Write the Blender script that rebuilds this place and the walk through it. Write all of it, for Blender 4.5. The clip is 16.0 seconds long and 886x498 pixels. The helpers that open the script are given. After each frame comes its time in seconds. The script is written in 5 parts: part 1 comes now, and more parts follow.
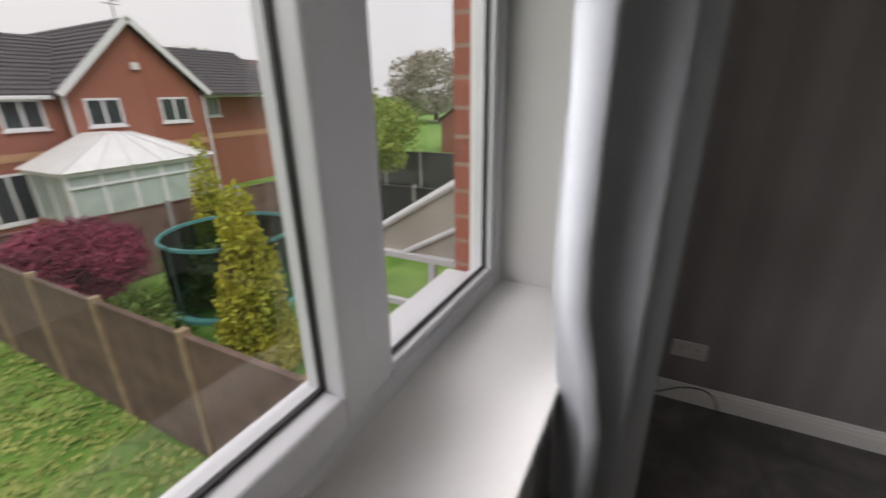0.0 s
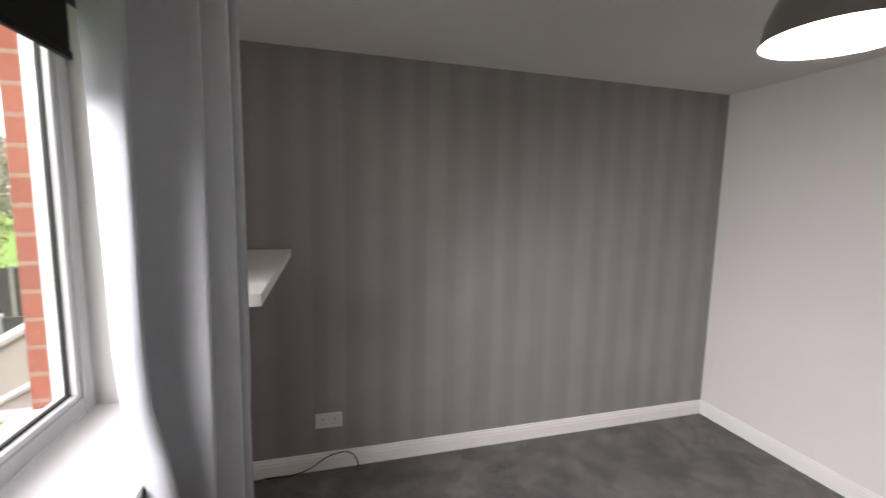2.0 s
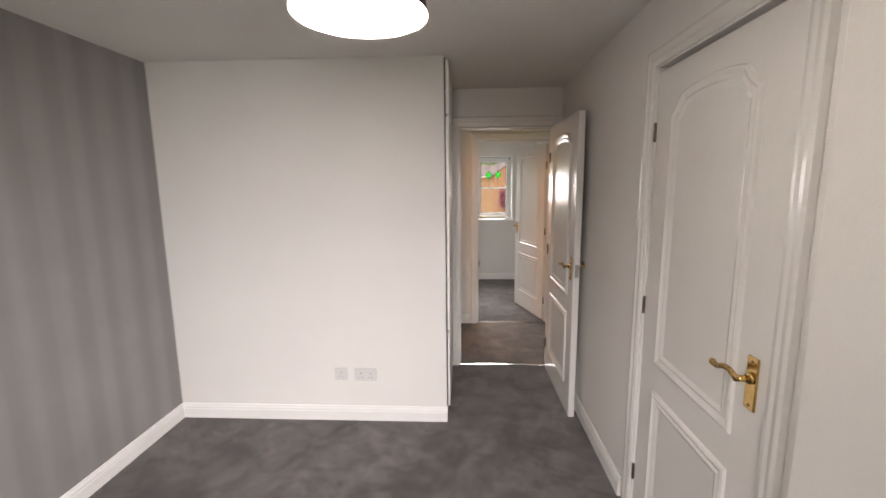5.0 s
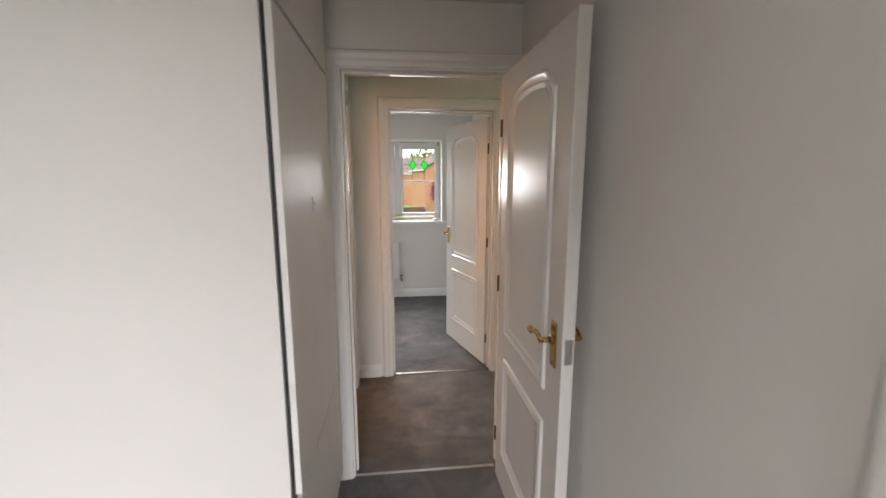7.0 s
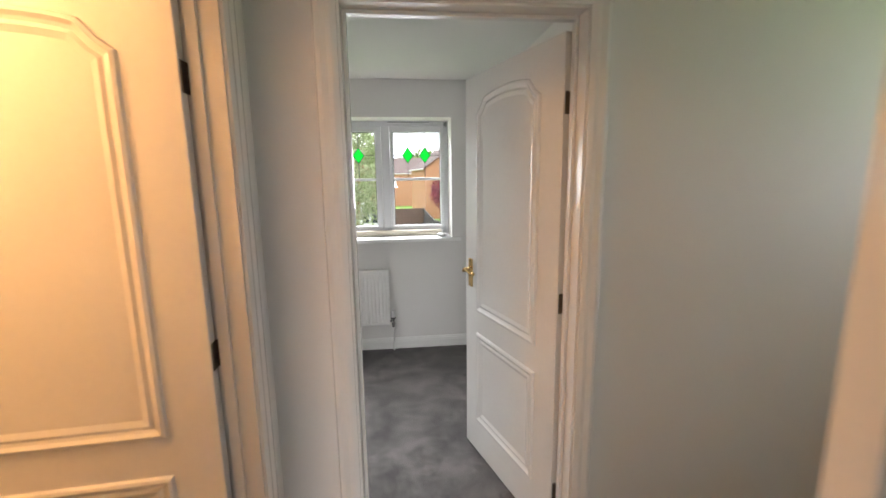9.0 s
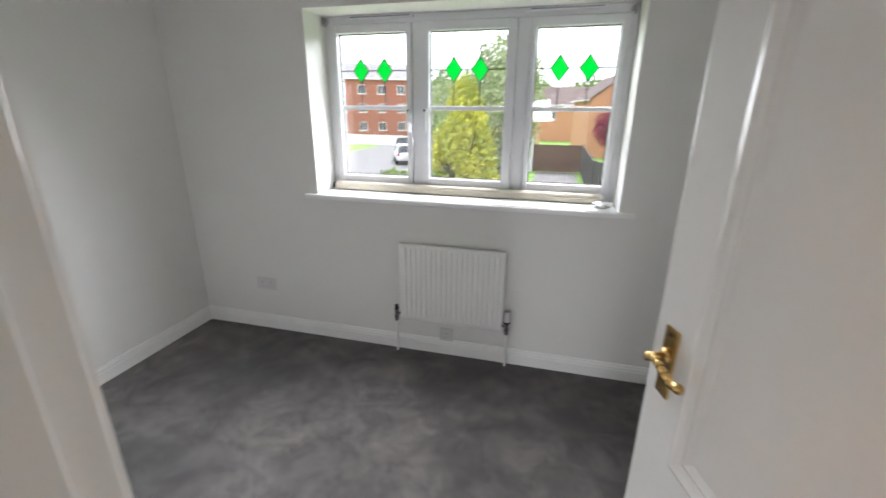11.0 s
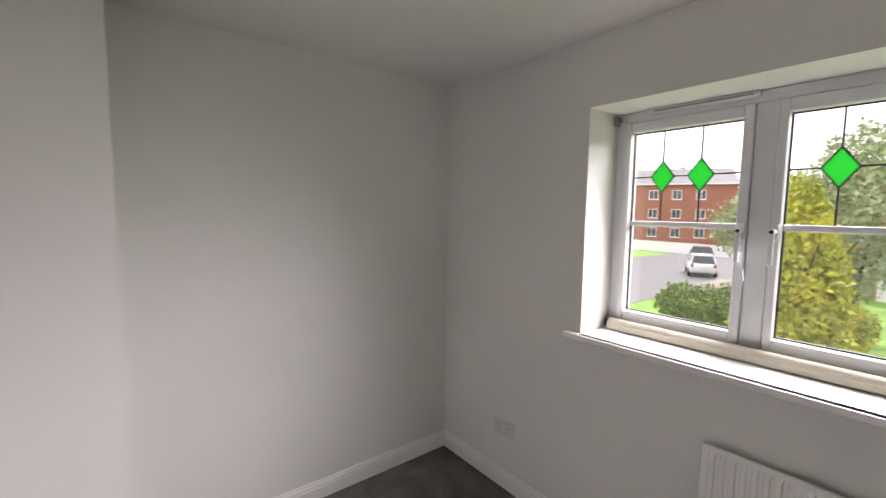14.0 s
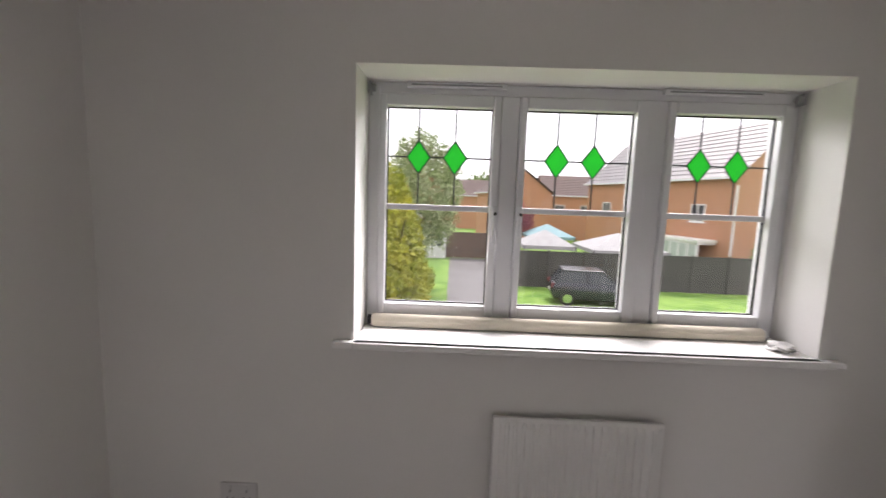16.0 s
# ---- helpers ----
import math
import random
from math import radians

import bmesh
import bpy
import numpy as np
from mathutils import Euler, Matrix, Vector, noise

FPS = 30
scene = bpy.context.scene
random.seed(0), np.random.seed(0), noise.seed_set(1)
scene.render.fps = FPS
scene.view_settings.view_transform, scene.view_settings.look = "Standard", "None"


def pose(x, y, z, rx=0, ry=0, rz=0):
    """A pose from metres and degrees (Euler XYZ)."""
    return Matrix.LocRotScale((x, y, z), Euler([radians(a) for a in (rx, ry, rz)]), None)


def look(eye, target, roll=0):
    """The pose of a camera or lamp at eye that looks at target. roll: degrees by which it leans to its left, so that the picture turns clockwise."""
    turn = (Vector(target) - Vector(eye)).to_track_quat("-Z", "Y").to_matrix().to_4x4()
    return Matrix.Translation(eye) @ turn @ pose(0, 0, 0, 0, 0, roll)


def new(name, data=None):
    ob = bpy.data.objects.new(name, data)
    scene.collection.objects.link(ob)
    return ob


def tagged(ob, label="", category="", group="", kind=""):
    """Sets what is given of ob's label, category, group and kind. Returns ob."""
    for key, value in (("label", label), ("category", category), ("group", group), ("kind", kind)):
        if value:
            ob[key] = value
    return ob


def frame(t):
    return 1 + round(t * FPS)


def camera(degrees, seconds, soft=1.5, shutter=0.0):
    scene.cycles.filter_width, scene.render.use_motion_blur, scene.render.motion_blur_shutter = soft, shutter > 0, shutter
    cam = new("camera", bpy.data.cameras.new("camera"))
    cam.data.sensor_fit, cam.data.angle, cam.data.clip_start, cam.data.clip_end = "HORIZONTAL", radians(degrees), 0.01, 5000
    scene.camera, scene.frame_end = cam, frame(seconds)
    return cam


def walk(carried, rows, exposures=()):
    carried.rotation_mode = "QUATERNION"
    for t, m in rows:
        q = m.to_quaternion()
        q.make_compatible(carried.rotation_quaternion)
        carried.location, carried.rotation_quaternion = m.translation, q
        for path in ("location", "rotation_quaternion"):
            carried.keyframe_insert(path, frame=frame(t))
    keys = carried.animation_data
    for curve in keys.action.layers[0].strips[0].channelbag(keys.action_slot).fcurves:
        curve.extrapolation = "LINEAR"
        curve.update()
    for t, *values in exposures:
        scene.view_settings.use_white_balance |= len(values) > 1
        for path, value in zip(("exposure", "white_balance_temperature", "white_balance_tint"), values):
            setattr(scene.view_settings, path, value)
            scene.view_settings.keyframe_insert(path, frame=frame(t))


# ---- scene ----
cam = camera(93.6, 16.0, soft=1.5, shutter=0.4)
PATH = [
    (0, (2.049, -2.91, 1.458), (0.386, -3.778, 0.763), -1.1),
    (0.5, (2.087, -2.79, 1.465), (0.225, -3.13, 0.82), -0.2),
    (1, (2.206, -2.709, 1.499), (0.263, -2.644, 1.031), 1.1),
    (1.5, (2.278, -2.68, 1.523), (0.323, -2.376, 1.231), 1.3),
    (2, (2.302, -2.659, 1.534), (0.391, -2.118, 1.299), 1.1),
    (2.5, (2.176, -2.67, 1.53), (0.413, -1.761, 1.274), 0.9),
    (3, (2.011, -2.693, 1.548), (0.534, -1.374, 1.271), 0.2),
    (3.5, (1.949, -2.686, 1.569), (0.812, -1.067, 1.272), 0.3),
    (4, (1.931, -2.683, 1.572), (1.18, -0.855, 1.26), 0.4),
    (4.5, (1.909, -2.654, 1.556), (1.535, -0.715, 1.245), 0.1),
    (5, (1.907, -2.54, 1.539), (1.807, -0.567, 1.235), -0.6),
    (7.3, (2.121, -0.795, 1.516), (2.349, 1.161, 1.168), 0.3),
    (7.5, (2.125, -0.603, 1.517), (2.358, 1.352, 1.161), 0.5),
    (8, (2.156, -0.161, 1.517), (2.396, 1.797, 1.191), -0.1),
    (8.2, (2.175, 0.013, 1.512), (2.414, 1.973, 1.191), -0.5),
    (10.3, (2.301, 1.549, 1.474), (2.29, 3.487, 0.981), -0.1),
    (10.5, (2.34, 1.683, 1.48), (2.21, 3.605, 0.941), 0.3),
    (11, (2.326, 1.941, 1.475), (1.853, 3.777, 0.841), 0.5),
    (11.5, (2.308, 2.13, 1.452), (1.362, 3.731, 0.717), -0.4),
    (12, (2.254, 2.281, 1.446), (0.919, 3.574, 0.707), -0.9),
    (12.5, (2.242, 2.354, 1.453), (0.634, 3.417, 0.92), -0.5),
    (13, (2.158, 2.388, 1.541), (0.469, 3.413, 1.227), -0.3),
    (13.5, (2.101, 2.412, 1.523), (0.441, 3.515, 1.348), 0.6),
    (14, (2.015, 2.54, 1.527), (0.455, 3.779, 1.347), 0.8),
    (14.5, (1.849, 2.628, 1.542), (0.528, 4.114, 1.327), 1.5),
    (15, (1.713, 2.655, 1.532), (0.749, 4.392, 1.302), 1.9),
    (15.5, (1.456, 2.638, 1.544), (0.966, 4.561, 1.298), 2.0),
    (16, (1.311, 2.678, 1.519), (1.271, 4.664, 1.284), 2.0),
]
EXPOSURES = [(0, -1.5, 6650, 15), (0.6, -1.3, 6650, 15), (1.2, -0.6, 6650, 17), (1.6, -0.25, 6650, 18), (2.0, -0.02, 6650, 18), (3.0, 0.5, 6950, 18), (4.0, 0.45, 6950, 17), (5.0, 0.3, 6950, 17), (7.5, 0.5, 6550, 12), (8.2, 0.55, 6500, 11), (10.3, 0.52, 6150, 11), (11.0, 0.46, 6150, 11), (12.0, 0.3, 6550, 15), (13, 0.2, 6650, 17), (14, 0.08, 6650, 18), (14.5, -0.12, 6650, 18), (15.2, -0.25, 6650, 18), (16.0, -0.3, 6650, 19)]
walk(cam, [(t, look(eye, target, roll)) for t, eye, target, roll in PATH], EXPOSURES)

# ---- world, sun, added sky fill lamps, room lamps ----
world = bpy.data.worlds.new("overcast_sky")
scene.world = world
world.use_nodes = True
wn = world.node_tree.nodes
sky = wn.new("ShaderNodeTexSky")
sky.sky_type = "NISHITA"
sky.sun_disc = False
sky.sun_elevation = radians(38)
sky.sun_rotation = radians(200)
sky.dust_density = 6.0
sky.air_density = 1.0
haze = wn.new("ShaderNodeMixRGB")
haze.inputs[0].default_value = 0.8
haze.inputs[2].default_value = (27, 27.5, 28.2, 1)
world.node_tree.links.new(sky.outputs[0], haze.inputs[1])
world.node_tree.links.new(haze.outputs[0], wn["Background"].inputs[0])
wn["Background"].inputs[1].default_value = 0.1


def lamp(name, kind, m, energy, color, size=0.1, size_y=None, angle=None):
    data = bpy.data.lights.new(name, kind)
    data.energy, data.color = energy, color
    if kind == "AREA":
        data.shape, data.size, data.size_y = "RECTANGLE", size, size_y
    elif kind == "SUN":
        data.angle = radians(angle)
    else:
        data.shadow_soft_size = size
    ob = new(name, data)
    ob.matrix_world = m
    return ob


lamp("sun", "SUN", look((0, 0, 20), (-4, -13, 0)), 5.0, (1.0, 0.97, 0.93), angle=30)
# added fill lamps inside both window openings, boosting the sky's light indoors
fill_rear = lamp("rear_window_sky_fill", "AREA", look((1.87, -3.03, 1.47), (1.42, -2.03, 0.87)), 20, (0.98, 0.98, 1.0), 0.7, 0.5)
fill_rear.data.spread = radians(94)
fill_front = lamp("front_window_sky_fill", "AREA", look((1.816, 4.24, 1.48), (1.58, 3.24, 0.88)), 14, (0.97, 0.98, 1.0), 1.56, 0.5)
fill_front.data.spread = radians(112)
# added fill lamps hung unseen outside, brightening sills, reveals and lower walls
lamp("rear_garden_sky_fill", "AREA", look((2.5, -5.5, 2.65), (0.9, -1.9, 0.8)), 230, (0.98, 0.98, 1.0), 4.4, 1.0)
lamp("front_road_sky_fill", "AREA", look((1.82, 6.2, 2.62), (1.6, 3.0, 0.9)), 210, (0.97, 0.98, 1.0), 4.0, 0.9)
lamp("pendant_bulb_light", "POINT", pose(1.72, -1.737, 1.836), 20, (1.0, 0.95, 0.87), 0.06)
lamp("bathroom_light", "POINT", pose(0.9, 1.35, 2.1), 24, (1.0, 0.5, 0.18), 0.08)

# ---- materials ----


def mat(name, color, rough=0.6, metal=0.0, scale=8.0, var=0.12, bump=0.0, fine=90.0, second=None, vary=0.0, sheen=0.0):
    """A procedural surface: broad stains and fine grain over a base colour, with relief."""
    m = bpy.data.materials.new(name)
    m.use_nodes = True
    nt = m.node_tree
    n, l = nt.nodes, nt.links
    b = n["Principled BSDF"]
    b.inputs["Roughness"].default_value = rough
    b.inputs["Metallic"].default_value = metal
    if sheen:
        b.inputs["Sheen Weight"].default_value = sheen
        b.inputs["Sheen Roughness"].default_value = 0.5
    tc = n.new("ShaderNodeTexCoord")
    n1 = n.new("ShaderNodeTexNoise")
    n1.inputs["Scale"].default_value = scale
    n1.inputs["Detail"].default_value = 5
    n2 = n.new("ShaderNodeTexNoise")
    n2.inputs["Scale"].default_value = fine
    n2.inputs["Detail"].default_value = 3
    l.new(tc.outputs["Object"], n1.inputs["Vector"])
    l.new(tc.outputs["Object"], n2.inputs["Vector"])
    mix = n.new("ShaderNodeMixRGB")
    c2 = second or tuple(c * (1 - 2 * var) for c in color)
    ramp = n.new("ShaderNodeValToRGB")
    ramp.color_ramp.elements[0].position = 0.35
    ramp.color_ramp.elements[1].position = 0.68
    ramp.color_ramp.elements[0].color = (*c2, 1)
    ramp.color_ramp.elements[1].color = (*color, 1)
    l.new(n1.outputs["Fac"], ramp.inputs[0])
    l.new(ramp.outputs[0], mix.inputs[1])
    mix.blend_type = "MULTIPLY"
    mix.inputs[0].default_value = min(1.0, var * 2.5)
    l.new(n2.outputs["Fac"], mix.inputs[2])
    out = mix.outputs[0]
    if vary:
        info = n.new("ShaderNodeObjectInfo")
        hsv = n.new("ShaderNodeHueSaturation")
        mr = n.new("ShaderNodeMapRange")
        mr.inputs["To Min"].default_value = 1 - vary
        mr.inputs["To Max"].default_value = 1 + vary
        l.new(info.outputs["Random"], mr.inputs["Value"])
        l.new(mr.outputs[0], hsv.inputs["Value"])
        l.new(out, hsv.inputs["Color"])
        out = hsv.outputs[0]
    l.new(out, b.inputs["Base Color"])
    if bump:
        bp = n.new("ShaderNodeBump")
        bp.inputs["Strength"].default_value = bump
        bp.inputs["Distance"].default_value = 0.01
        l.new(n2.outputs["Fac"], bp.inputs["Height"])
        l.new(bp.outputs[0], b.inputs["Normal"])
    return m


def carpet_mat():
    """Grey-brown cut-pile carpet: swept patches, small scuffs and tufts."""
    m = bpy.data.materials.new("carpet")
    m.use_nodes = True
    n, l = m.node_tree.nodes, m.node_tree.links
    b = n["Principled BSDF"]
    b.inputs["Roughness"].default_value = 0.95
    b.inputs["Sheen Weight"].default_value = 0.25
    b.inputs["Sheen Roughness"].default_value = 0.5
    tc = n.new("ShaderNodeTexCoord")

    def field(scale, detail, rough, distortion, lo, hi, dark, light):
        t = n.new("ShaderNodeTexNoise")
        t.inputs["Scale"].default_value, t.inputs["Detail"].default_value = scale, detail
        t.inputs["Roughness"].default_value, t.inputs["Distortion"].default_value = rough, distortion
        l.new(tc.outputs["Object"], t.inputs["Vector"])
        r = n.new("ShaderNodeMapRange")
        r.inputs["From Min"].default_value, r.inputs["From Max"].default_value = lo, hi
        r.inputs["To Min"].default_value, r.inputs["To Max"].default_value = dark, light
        l.new(t.outputs["Fac"], r.inputs["Value"])
        return r.outputs[0], t.outputs["Fac"]

    broad, _ = field(2.1, 3, 0.6, 0.7, 0.36, 0.64, 0.55, 1.3)
    swept, _ = field(6.5, 5, 0.68, 0.45, 0.40, 0.62, 0.58, 1.22)
    scuff, _ = field(17.0, 4, 0.7, 0.5, 0.60, 0.72, 1.0, 1.35)
    tuft, relief = field(330.0, 2, 0.6, 0.0, 0.3, 0.7, 0.7, 1.25)
    value = broad
    for other in (swept, scuff, tuft):
        mul = n.new("ShaderNodeMath")
        mul.operation = "MULTIPLY"
        l.new(value, mul.inputs[0])
        l.new(other, mul.inputs[1])
        value = mul.outputs[0]
    tint = n.new("ShaderNodeVectorMath")
    tint.operation = "SCALE"
    tint.inputs[0].default_value = (0.112, 0.099, 0.093)
    l.new(value, tint.inputs["Scale"])
    l.new(tint.outputs[0], b.inputs["Base Color"])
    bp = n.new("ShaderNodeBump")
    bp.inputs["Strength"].default_value, bp.inputs["Distance"].default_value = 0.8, 0.008
    l.new(relief, bp.inputs["Height"])
    l.new(bp.outputs[0], b.inputs["Normal"])
    return m


def wallpaper_mat():
    """Dark grey paper with even upright stripes, matt and pearl by turns."""
    m = mat("grey_wallpaper", (0.30, 0.285, 0.283), 0.5, 0, 3, 0.05, 0.1, 260)
    n, l = m.node_tree.nodes, m.node_tree.links
    b = n["Principled BSDF"]
    tc, sep = n.new("ShaderNodeTexCoord"), n.new("ShaderNodeSeparateXYZ")
    l.new(tc.outputs["Object"], sep.inputs[0])
    turn, wave = n.new("ShaderNodeMath"), n.new("ShaderNodeMath")
    turn.operation, wave.operation = "MULTIPLY", "SINE"
    turn.inputs[1].default_value = 2 * math.pi / 0.19
    l.new(sep.outputs["Y"], turn.inputs[0])
    l.new(turn.outputs[0], wave.inputs[0])
    no = n.new("ShaderNodeTexNoise")
    no.noise_dimensions = "1D"
    no.inputs["Scale"].default_value, no.inputs["Detail"].default_value = 9.0, 1
    l.new(sep.outputs["Y"], no.inputs["W"])
    add = n.new("ShaderNodeMath")
    add.operation = "MULTIPLY_ADD"
    add.inputs[1].default_value = 0.28
    l.new(wave.outputs[0], add.inputs[0])
    l.new(no.outputs["Fac"], add.inputs[2])

    def span(lo, hi):
        r = n.new("ShaderNodeMapRange")
        r.inputs["From Min"].default_value, r.inputs["From Max"].default_value = 0.28, 0.72
        r.inputs["To Min"].default_value, r.inputs["To Max"].default_value = lo, hi
        l.new(add.outputs[0], r.inputs["Value"])
        return r.outputs[0]

    l.new(span(0.52, 0.36), b.inputs["Roughness"])
    mx = n.new("ShaderNodeMixRGB")
    mx.blend_type = "MULTIPLY"
    mx.inputs[0].default_value = 1
    l.new(b.inputs["Base Color"].links[0].from_socket, mx.inputs[1])
    l.new(span(0.92, 1.06), mx.inputs[2])
    l.new(mx.outputs[0], b.inputs["Base Color"])
    return m


def brick_mat(name, c1, c2, mortar):
    m = mat(name, c1, 0.85, 0, 2, 0.1, 0.3, 60)
    nt = m.node_tree
    n, l = nt.nodes, nt.links
    tc = n.new("ShaderNodeTexCoord")
    sep, com, add = n.new("ShaderNodeSeparateXYZ"), n.new("ShaderNodeCombineXYZ"), n.new("ShaderNodeMath")
    l.new(tc.outputs["Object"], sep.inputs[0])
    l.new(sep.outputs["X"], add.inputs[0])
    l.new(sep.outputs["Y"], add.inputs[1])
    l.new(add.outputs[0], com.inputs["X"])
    l.new(sep.outputs["Z"], com.inputs["Y"])
    bt = n.new("ShaderNodeTexBrick")
    bt.inputs["Scale"].default_value = 1
    bt.inputs["Brick Width"].default_value, bt.inputs["Row Height"].default_value = 0.225, 0.075
    bt.inputs["Mortar Size"].default_value = 0.006
    bt.inputs["Color1"].default_value, bt.inputs["Color2"].default_value, bt.inputs["Mortar"].default_value = (*c1, 1), (*c2, 1), (*mortar, 1)
    l.new(com.outputs[0], bt.inputs["Vector"])
    l.new(bt.outputs["Color"], n["Principled BSDF"].inputs["Base Color"])
    return m


def glass_mat(name, color=(1, 1, 1), strength=0.05):
    """Clear thin pane: mostly see-through with a mirror gloss."""
    m = bpy.data.materials.new(name)
    m.use_nodes = True
    n, l = m.node_tree.nodes, m.node_tree.links
    n.remove(n["Principled BSDF"])
    tr, gl, mx = n.new("ShaderNodeBsdfTransparent"), n.new("ShaderNodeBsdfGlossy"), n.new("ShaderNodeMixShader")
    tr.inputs[0].default_value = (*color, 1)
    gl.inputs["Roughness"].default_value = 0.02
    mx.inputs[0].default_value = strength
    l.new(tr.outputs[0], mx.inputs[1])
    l.new(gl.outputs[0], mx.inputs[2])
    l.new(mx.outputs[0], n["Material Output"].inputs[0])
    return m


def glow_mat(name, color, power):
    m = bpy.data.materials.new(name)
    m.use_nodes = True
    b = m.node_tree.nodes["Principled BSDF"]
    b.inputs["Emission Color"].default_value = (*color, 1)
    b.inputs["Emission Strength"].default_value = power
    return m


def cloth_mat(*args):
    """Woven cloth that lets some light through."""
    m = mat(*args)
    n, l = m.node_tree.nodes, m.node_tree.links
    tl, mx = n.new("ShaderNodeBsdfTranslucent"), n.new("ShaderNodeMixShader")
    tl.inputs[0].default_value = (0.5, 0.54, 0.57, 1)
    mx.inputs[0].default_value = 0.2
    l.new(n["Principled BSDF"].outputs[0], mx.inputs[1])
    l.new(tl.outputs[0], mx.inputs[2])
    l.new(mx.outputs[0], n["Material Output"].inputs[0])
    return m


PAINT = mat("white_wall_paint", (0.785, 0.768, 0.742), 0.75, 0, 1.6, 0.02, 0.05, 160)
CEIL = mat("white_ceiling_paint", (0.76, 0.745, 0.72), 0.9, 0, 1.5, 0.025, 0.06, 200)
PAPER = wallpaper_mat()
CARPET = carpet_mat()
GLOSS = mat("white_gloss_paint", (0.80, 0.785, 0.76), 0.24, 0, 3, 0.02, 0.03, 60)
SATIN = mat("white_satin_trim", (0.87, 0.86, 0.84), 0.38, 0, 4, 0.025, 0.04, 90)
UPVC = mat("white_upvc", (0.74, 0.74, 0.76), 0.32, 0, 5, 0.02, 0.02, 120)
BRASS = mat("polished_brass", (0.78, 0.52, 0.2), 0.2, 1.0, 12, 0.1, 0.02, 150)
CHROME = mat("chrome", (0.7, 0.7, 0.7), 0.15, 1.0, 12, 0.05)
STEEL = mat("dark_hinge_steel", (0.16, 0.13, 0.1), 0.4, 0.8, 30, 0.15)
PLASTIC = mat("white_plastic", (0.66, 0.65, 0.64), 0.35, 0, 10, 0.015)
GREYPLASTIC = mat("grey_plastic", (0.3, 0.3, 0.31), 0.4, 0, 10, 0.04)
BLACK = mat("black_fabric", (0.012, 0.012, 0.013), 0.8, 0, 30, 0.1, 0.1, 300)
# black of the window rubbers, also of the cupboard's painted gap
DARKGAP = mat("dark_rubber_and_gap", (0.02, 0.02, 0.02), 0.6, 0, 20, 0.1)
CURTAIN = cloth_mat("grey_blue_curtain_cloth", (0.40, 0.42, 0.445), 0.85, 0, 6, 0.07, 0.2, 420, None, 0, 0.3)
CREAM = mat("cream_blind_fabric", (0.72, 0.66, 0.55), 0.8, 0, 12, 0.05, 0.1, 300)
SHADE = mat("grey_lamp_enamel", (0.17, 0.16, 0.15), 0.35, 0, 10, 0.04)
SHADE_IN = mat("white_lamp_enamel", (0.85, 0.83, 0.8), 0.5, 0, 10, 0.02)
DIFF = glow_mat("lit_diffuser", (1, 0.95, 0.88), 5)
LEAD = mat("lead_came", (0.11, 0.11, 0.12), 0.5, 0.6, 40, 0.15)
GLASS = glass_mat("window_glass")
GREEN = glass_mat("green_stained_glass", (0.006, 0.33, 0.045), 0.05)
gn, gl_ = GREEN.node_tree.nodes, GREEN.node_tree.links
g_tr, g_mx = gn.new("ShaderNodeBsdfTranslucent"), gn.new("ShaderNodeMixShader")
g_tr.inputs[0].default_value = (0.004, 0.24, 0.02, 1)
g_mx.inputs[0].default_value = 0.6
gl_.new(gn["Mix Shader"].outputs[0], g_mx.inputs[1])
gl_.new(g_tr.outputs[0], g_mx.inputs[2])
gl_.new(g_mx.outputs[0], gn["Material Output"].inputs[0])
BRICK = brick_mat("red_brick", (0.32, 0.10, 0.06), (0.26, 0.08, 0.05), (0.30, 0.2, 0.15))
BRICK_O = brick_mat("orange_brick", (0.46, 0.22, 0.12), (0.40, 0.18, 0.10), (0.4, 0.28, 0.2))
BRICK_BAND = brick_mat("buff_brick", (0.5, 0.27, 0.14), (0.45, 0.24, 0.13), (0.4, 0.3, 0.2))
TILE = mat("dark_roof_tile", (0.11, 0.1, 0.105), 0.75, 0, 3, 0.15, 0.2, 40)
# pale grey paints the sky's reflection on wet tiles into the base colour
TILE_W = mat("wet_roof_tile_sky_sheen", (0.27, 0.26, 0.27), 0.45, 0, 3, 0.12, 0.2, 40)
TILE_R = mat("brown_roof_tile", (0.17, 0.12, 0.11), 0.8, 0, 3, 0.15, 0.2, 40)
GRASS = mat("lawn_grass", (0.28, 0.46, 0.09), 0.95, 0, 1.2, 0.15, 0.9, 60, (0.11, 0.26, 0.03))
ASPHALT = mat("wet_asphalt", (0.17, 0.165, 0.17), 0.5, 0, 0.8, 0.15, 0.3, 120)
PAVING = mat("concrete_paving", (0.36, 0.31, 0.27), 0.85, 0, 1.5, 0.12, 0.3, 80)
WOOD = mat("brown_fence_wood", (0.25, 0.165, 0.125), 0.85, 0, 2.5, 0.2, 0.4, 70, None, 0.12)
WOOD_G = mat("grey_fence_wood", (0.10, 0.095, 0.095), 0.85, 0, 2.5, 0.15, 0.4, 70, None, 0.1)
POSTW = mat("pale_fence_post", (0.42, 0.32, 0.2), 0.85, 0, 5, 0.15, 0.3, 80)
CONC = mat("concrete_post", (0.42, 0.41, 0.4), 0.9, 0, 5, 0.12, 0.3, 80)
BARK = mat("bark", (0.12, 0.085, 0.06), 0.95, 0, 6, 0.25, 0.8, 40)
DARKGLASS = mat("dark_window_glass", (0.05, 0.06, 0.07), 0.08, 0, 2, 0.1)
# opaque pale colour stands in for bright sky reflected in clear glass
CONSGLASS = mat("pale_glass_sky_reflection", (0.55, 0.63, 0.61), 0.12, 0, 2, 0.1)
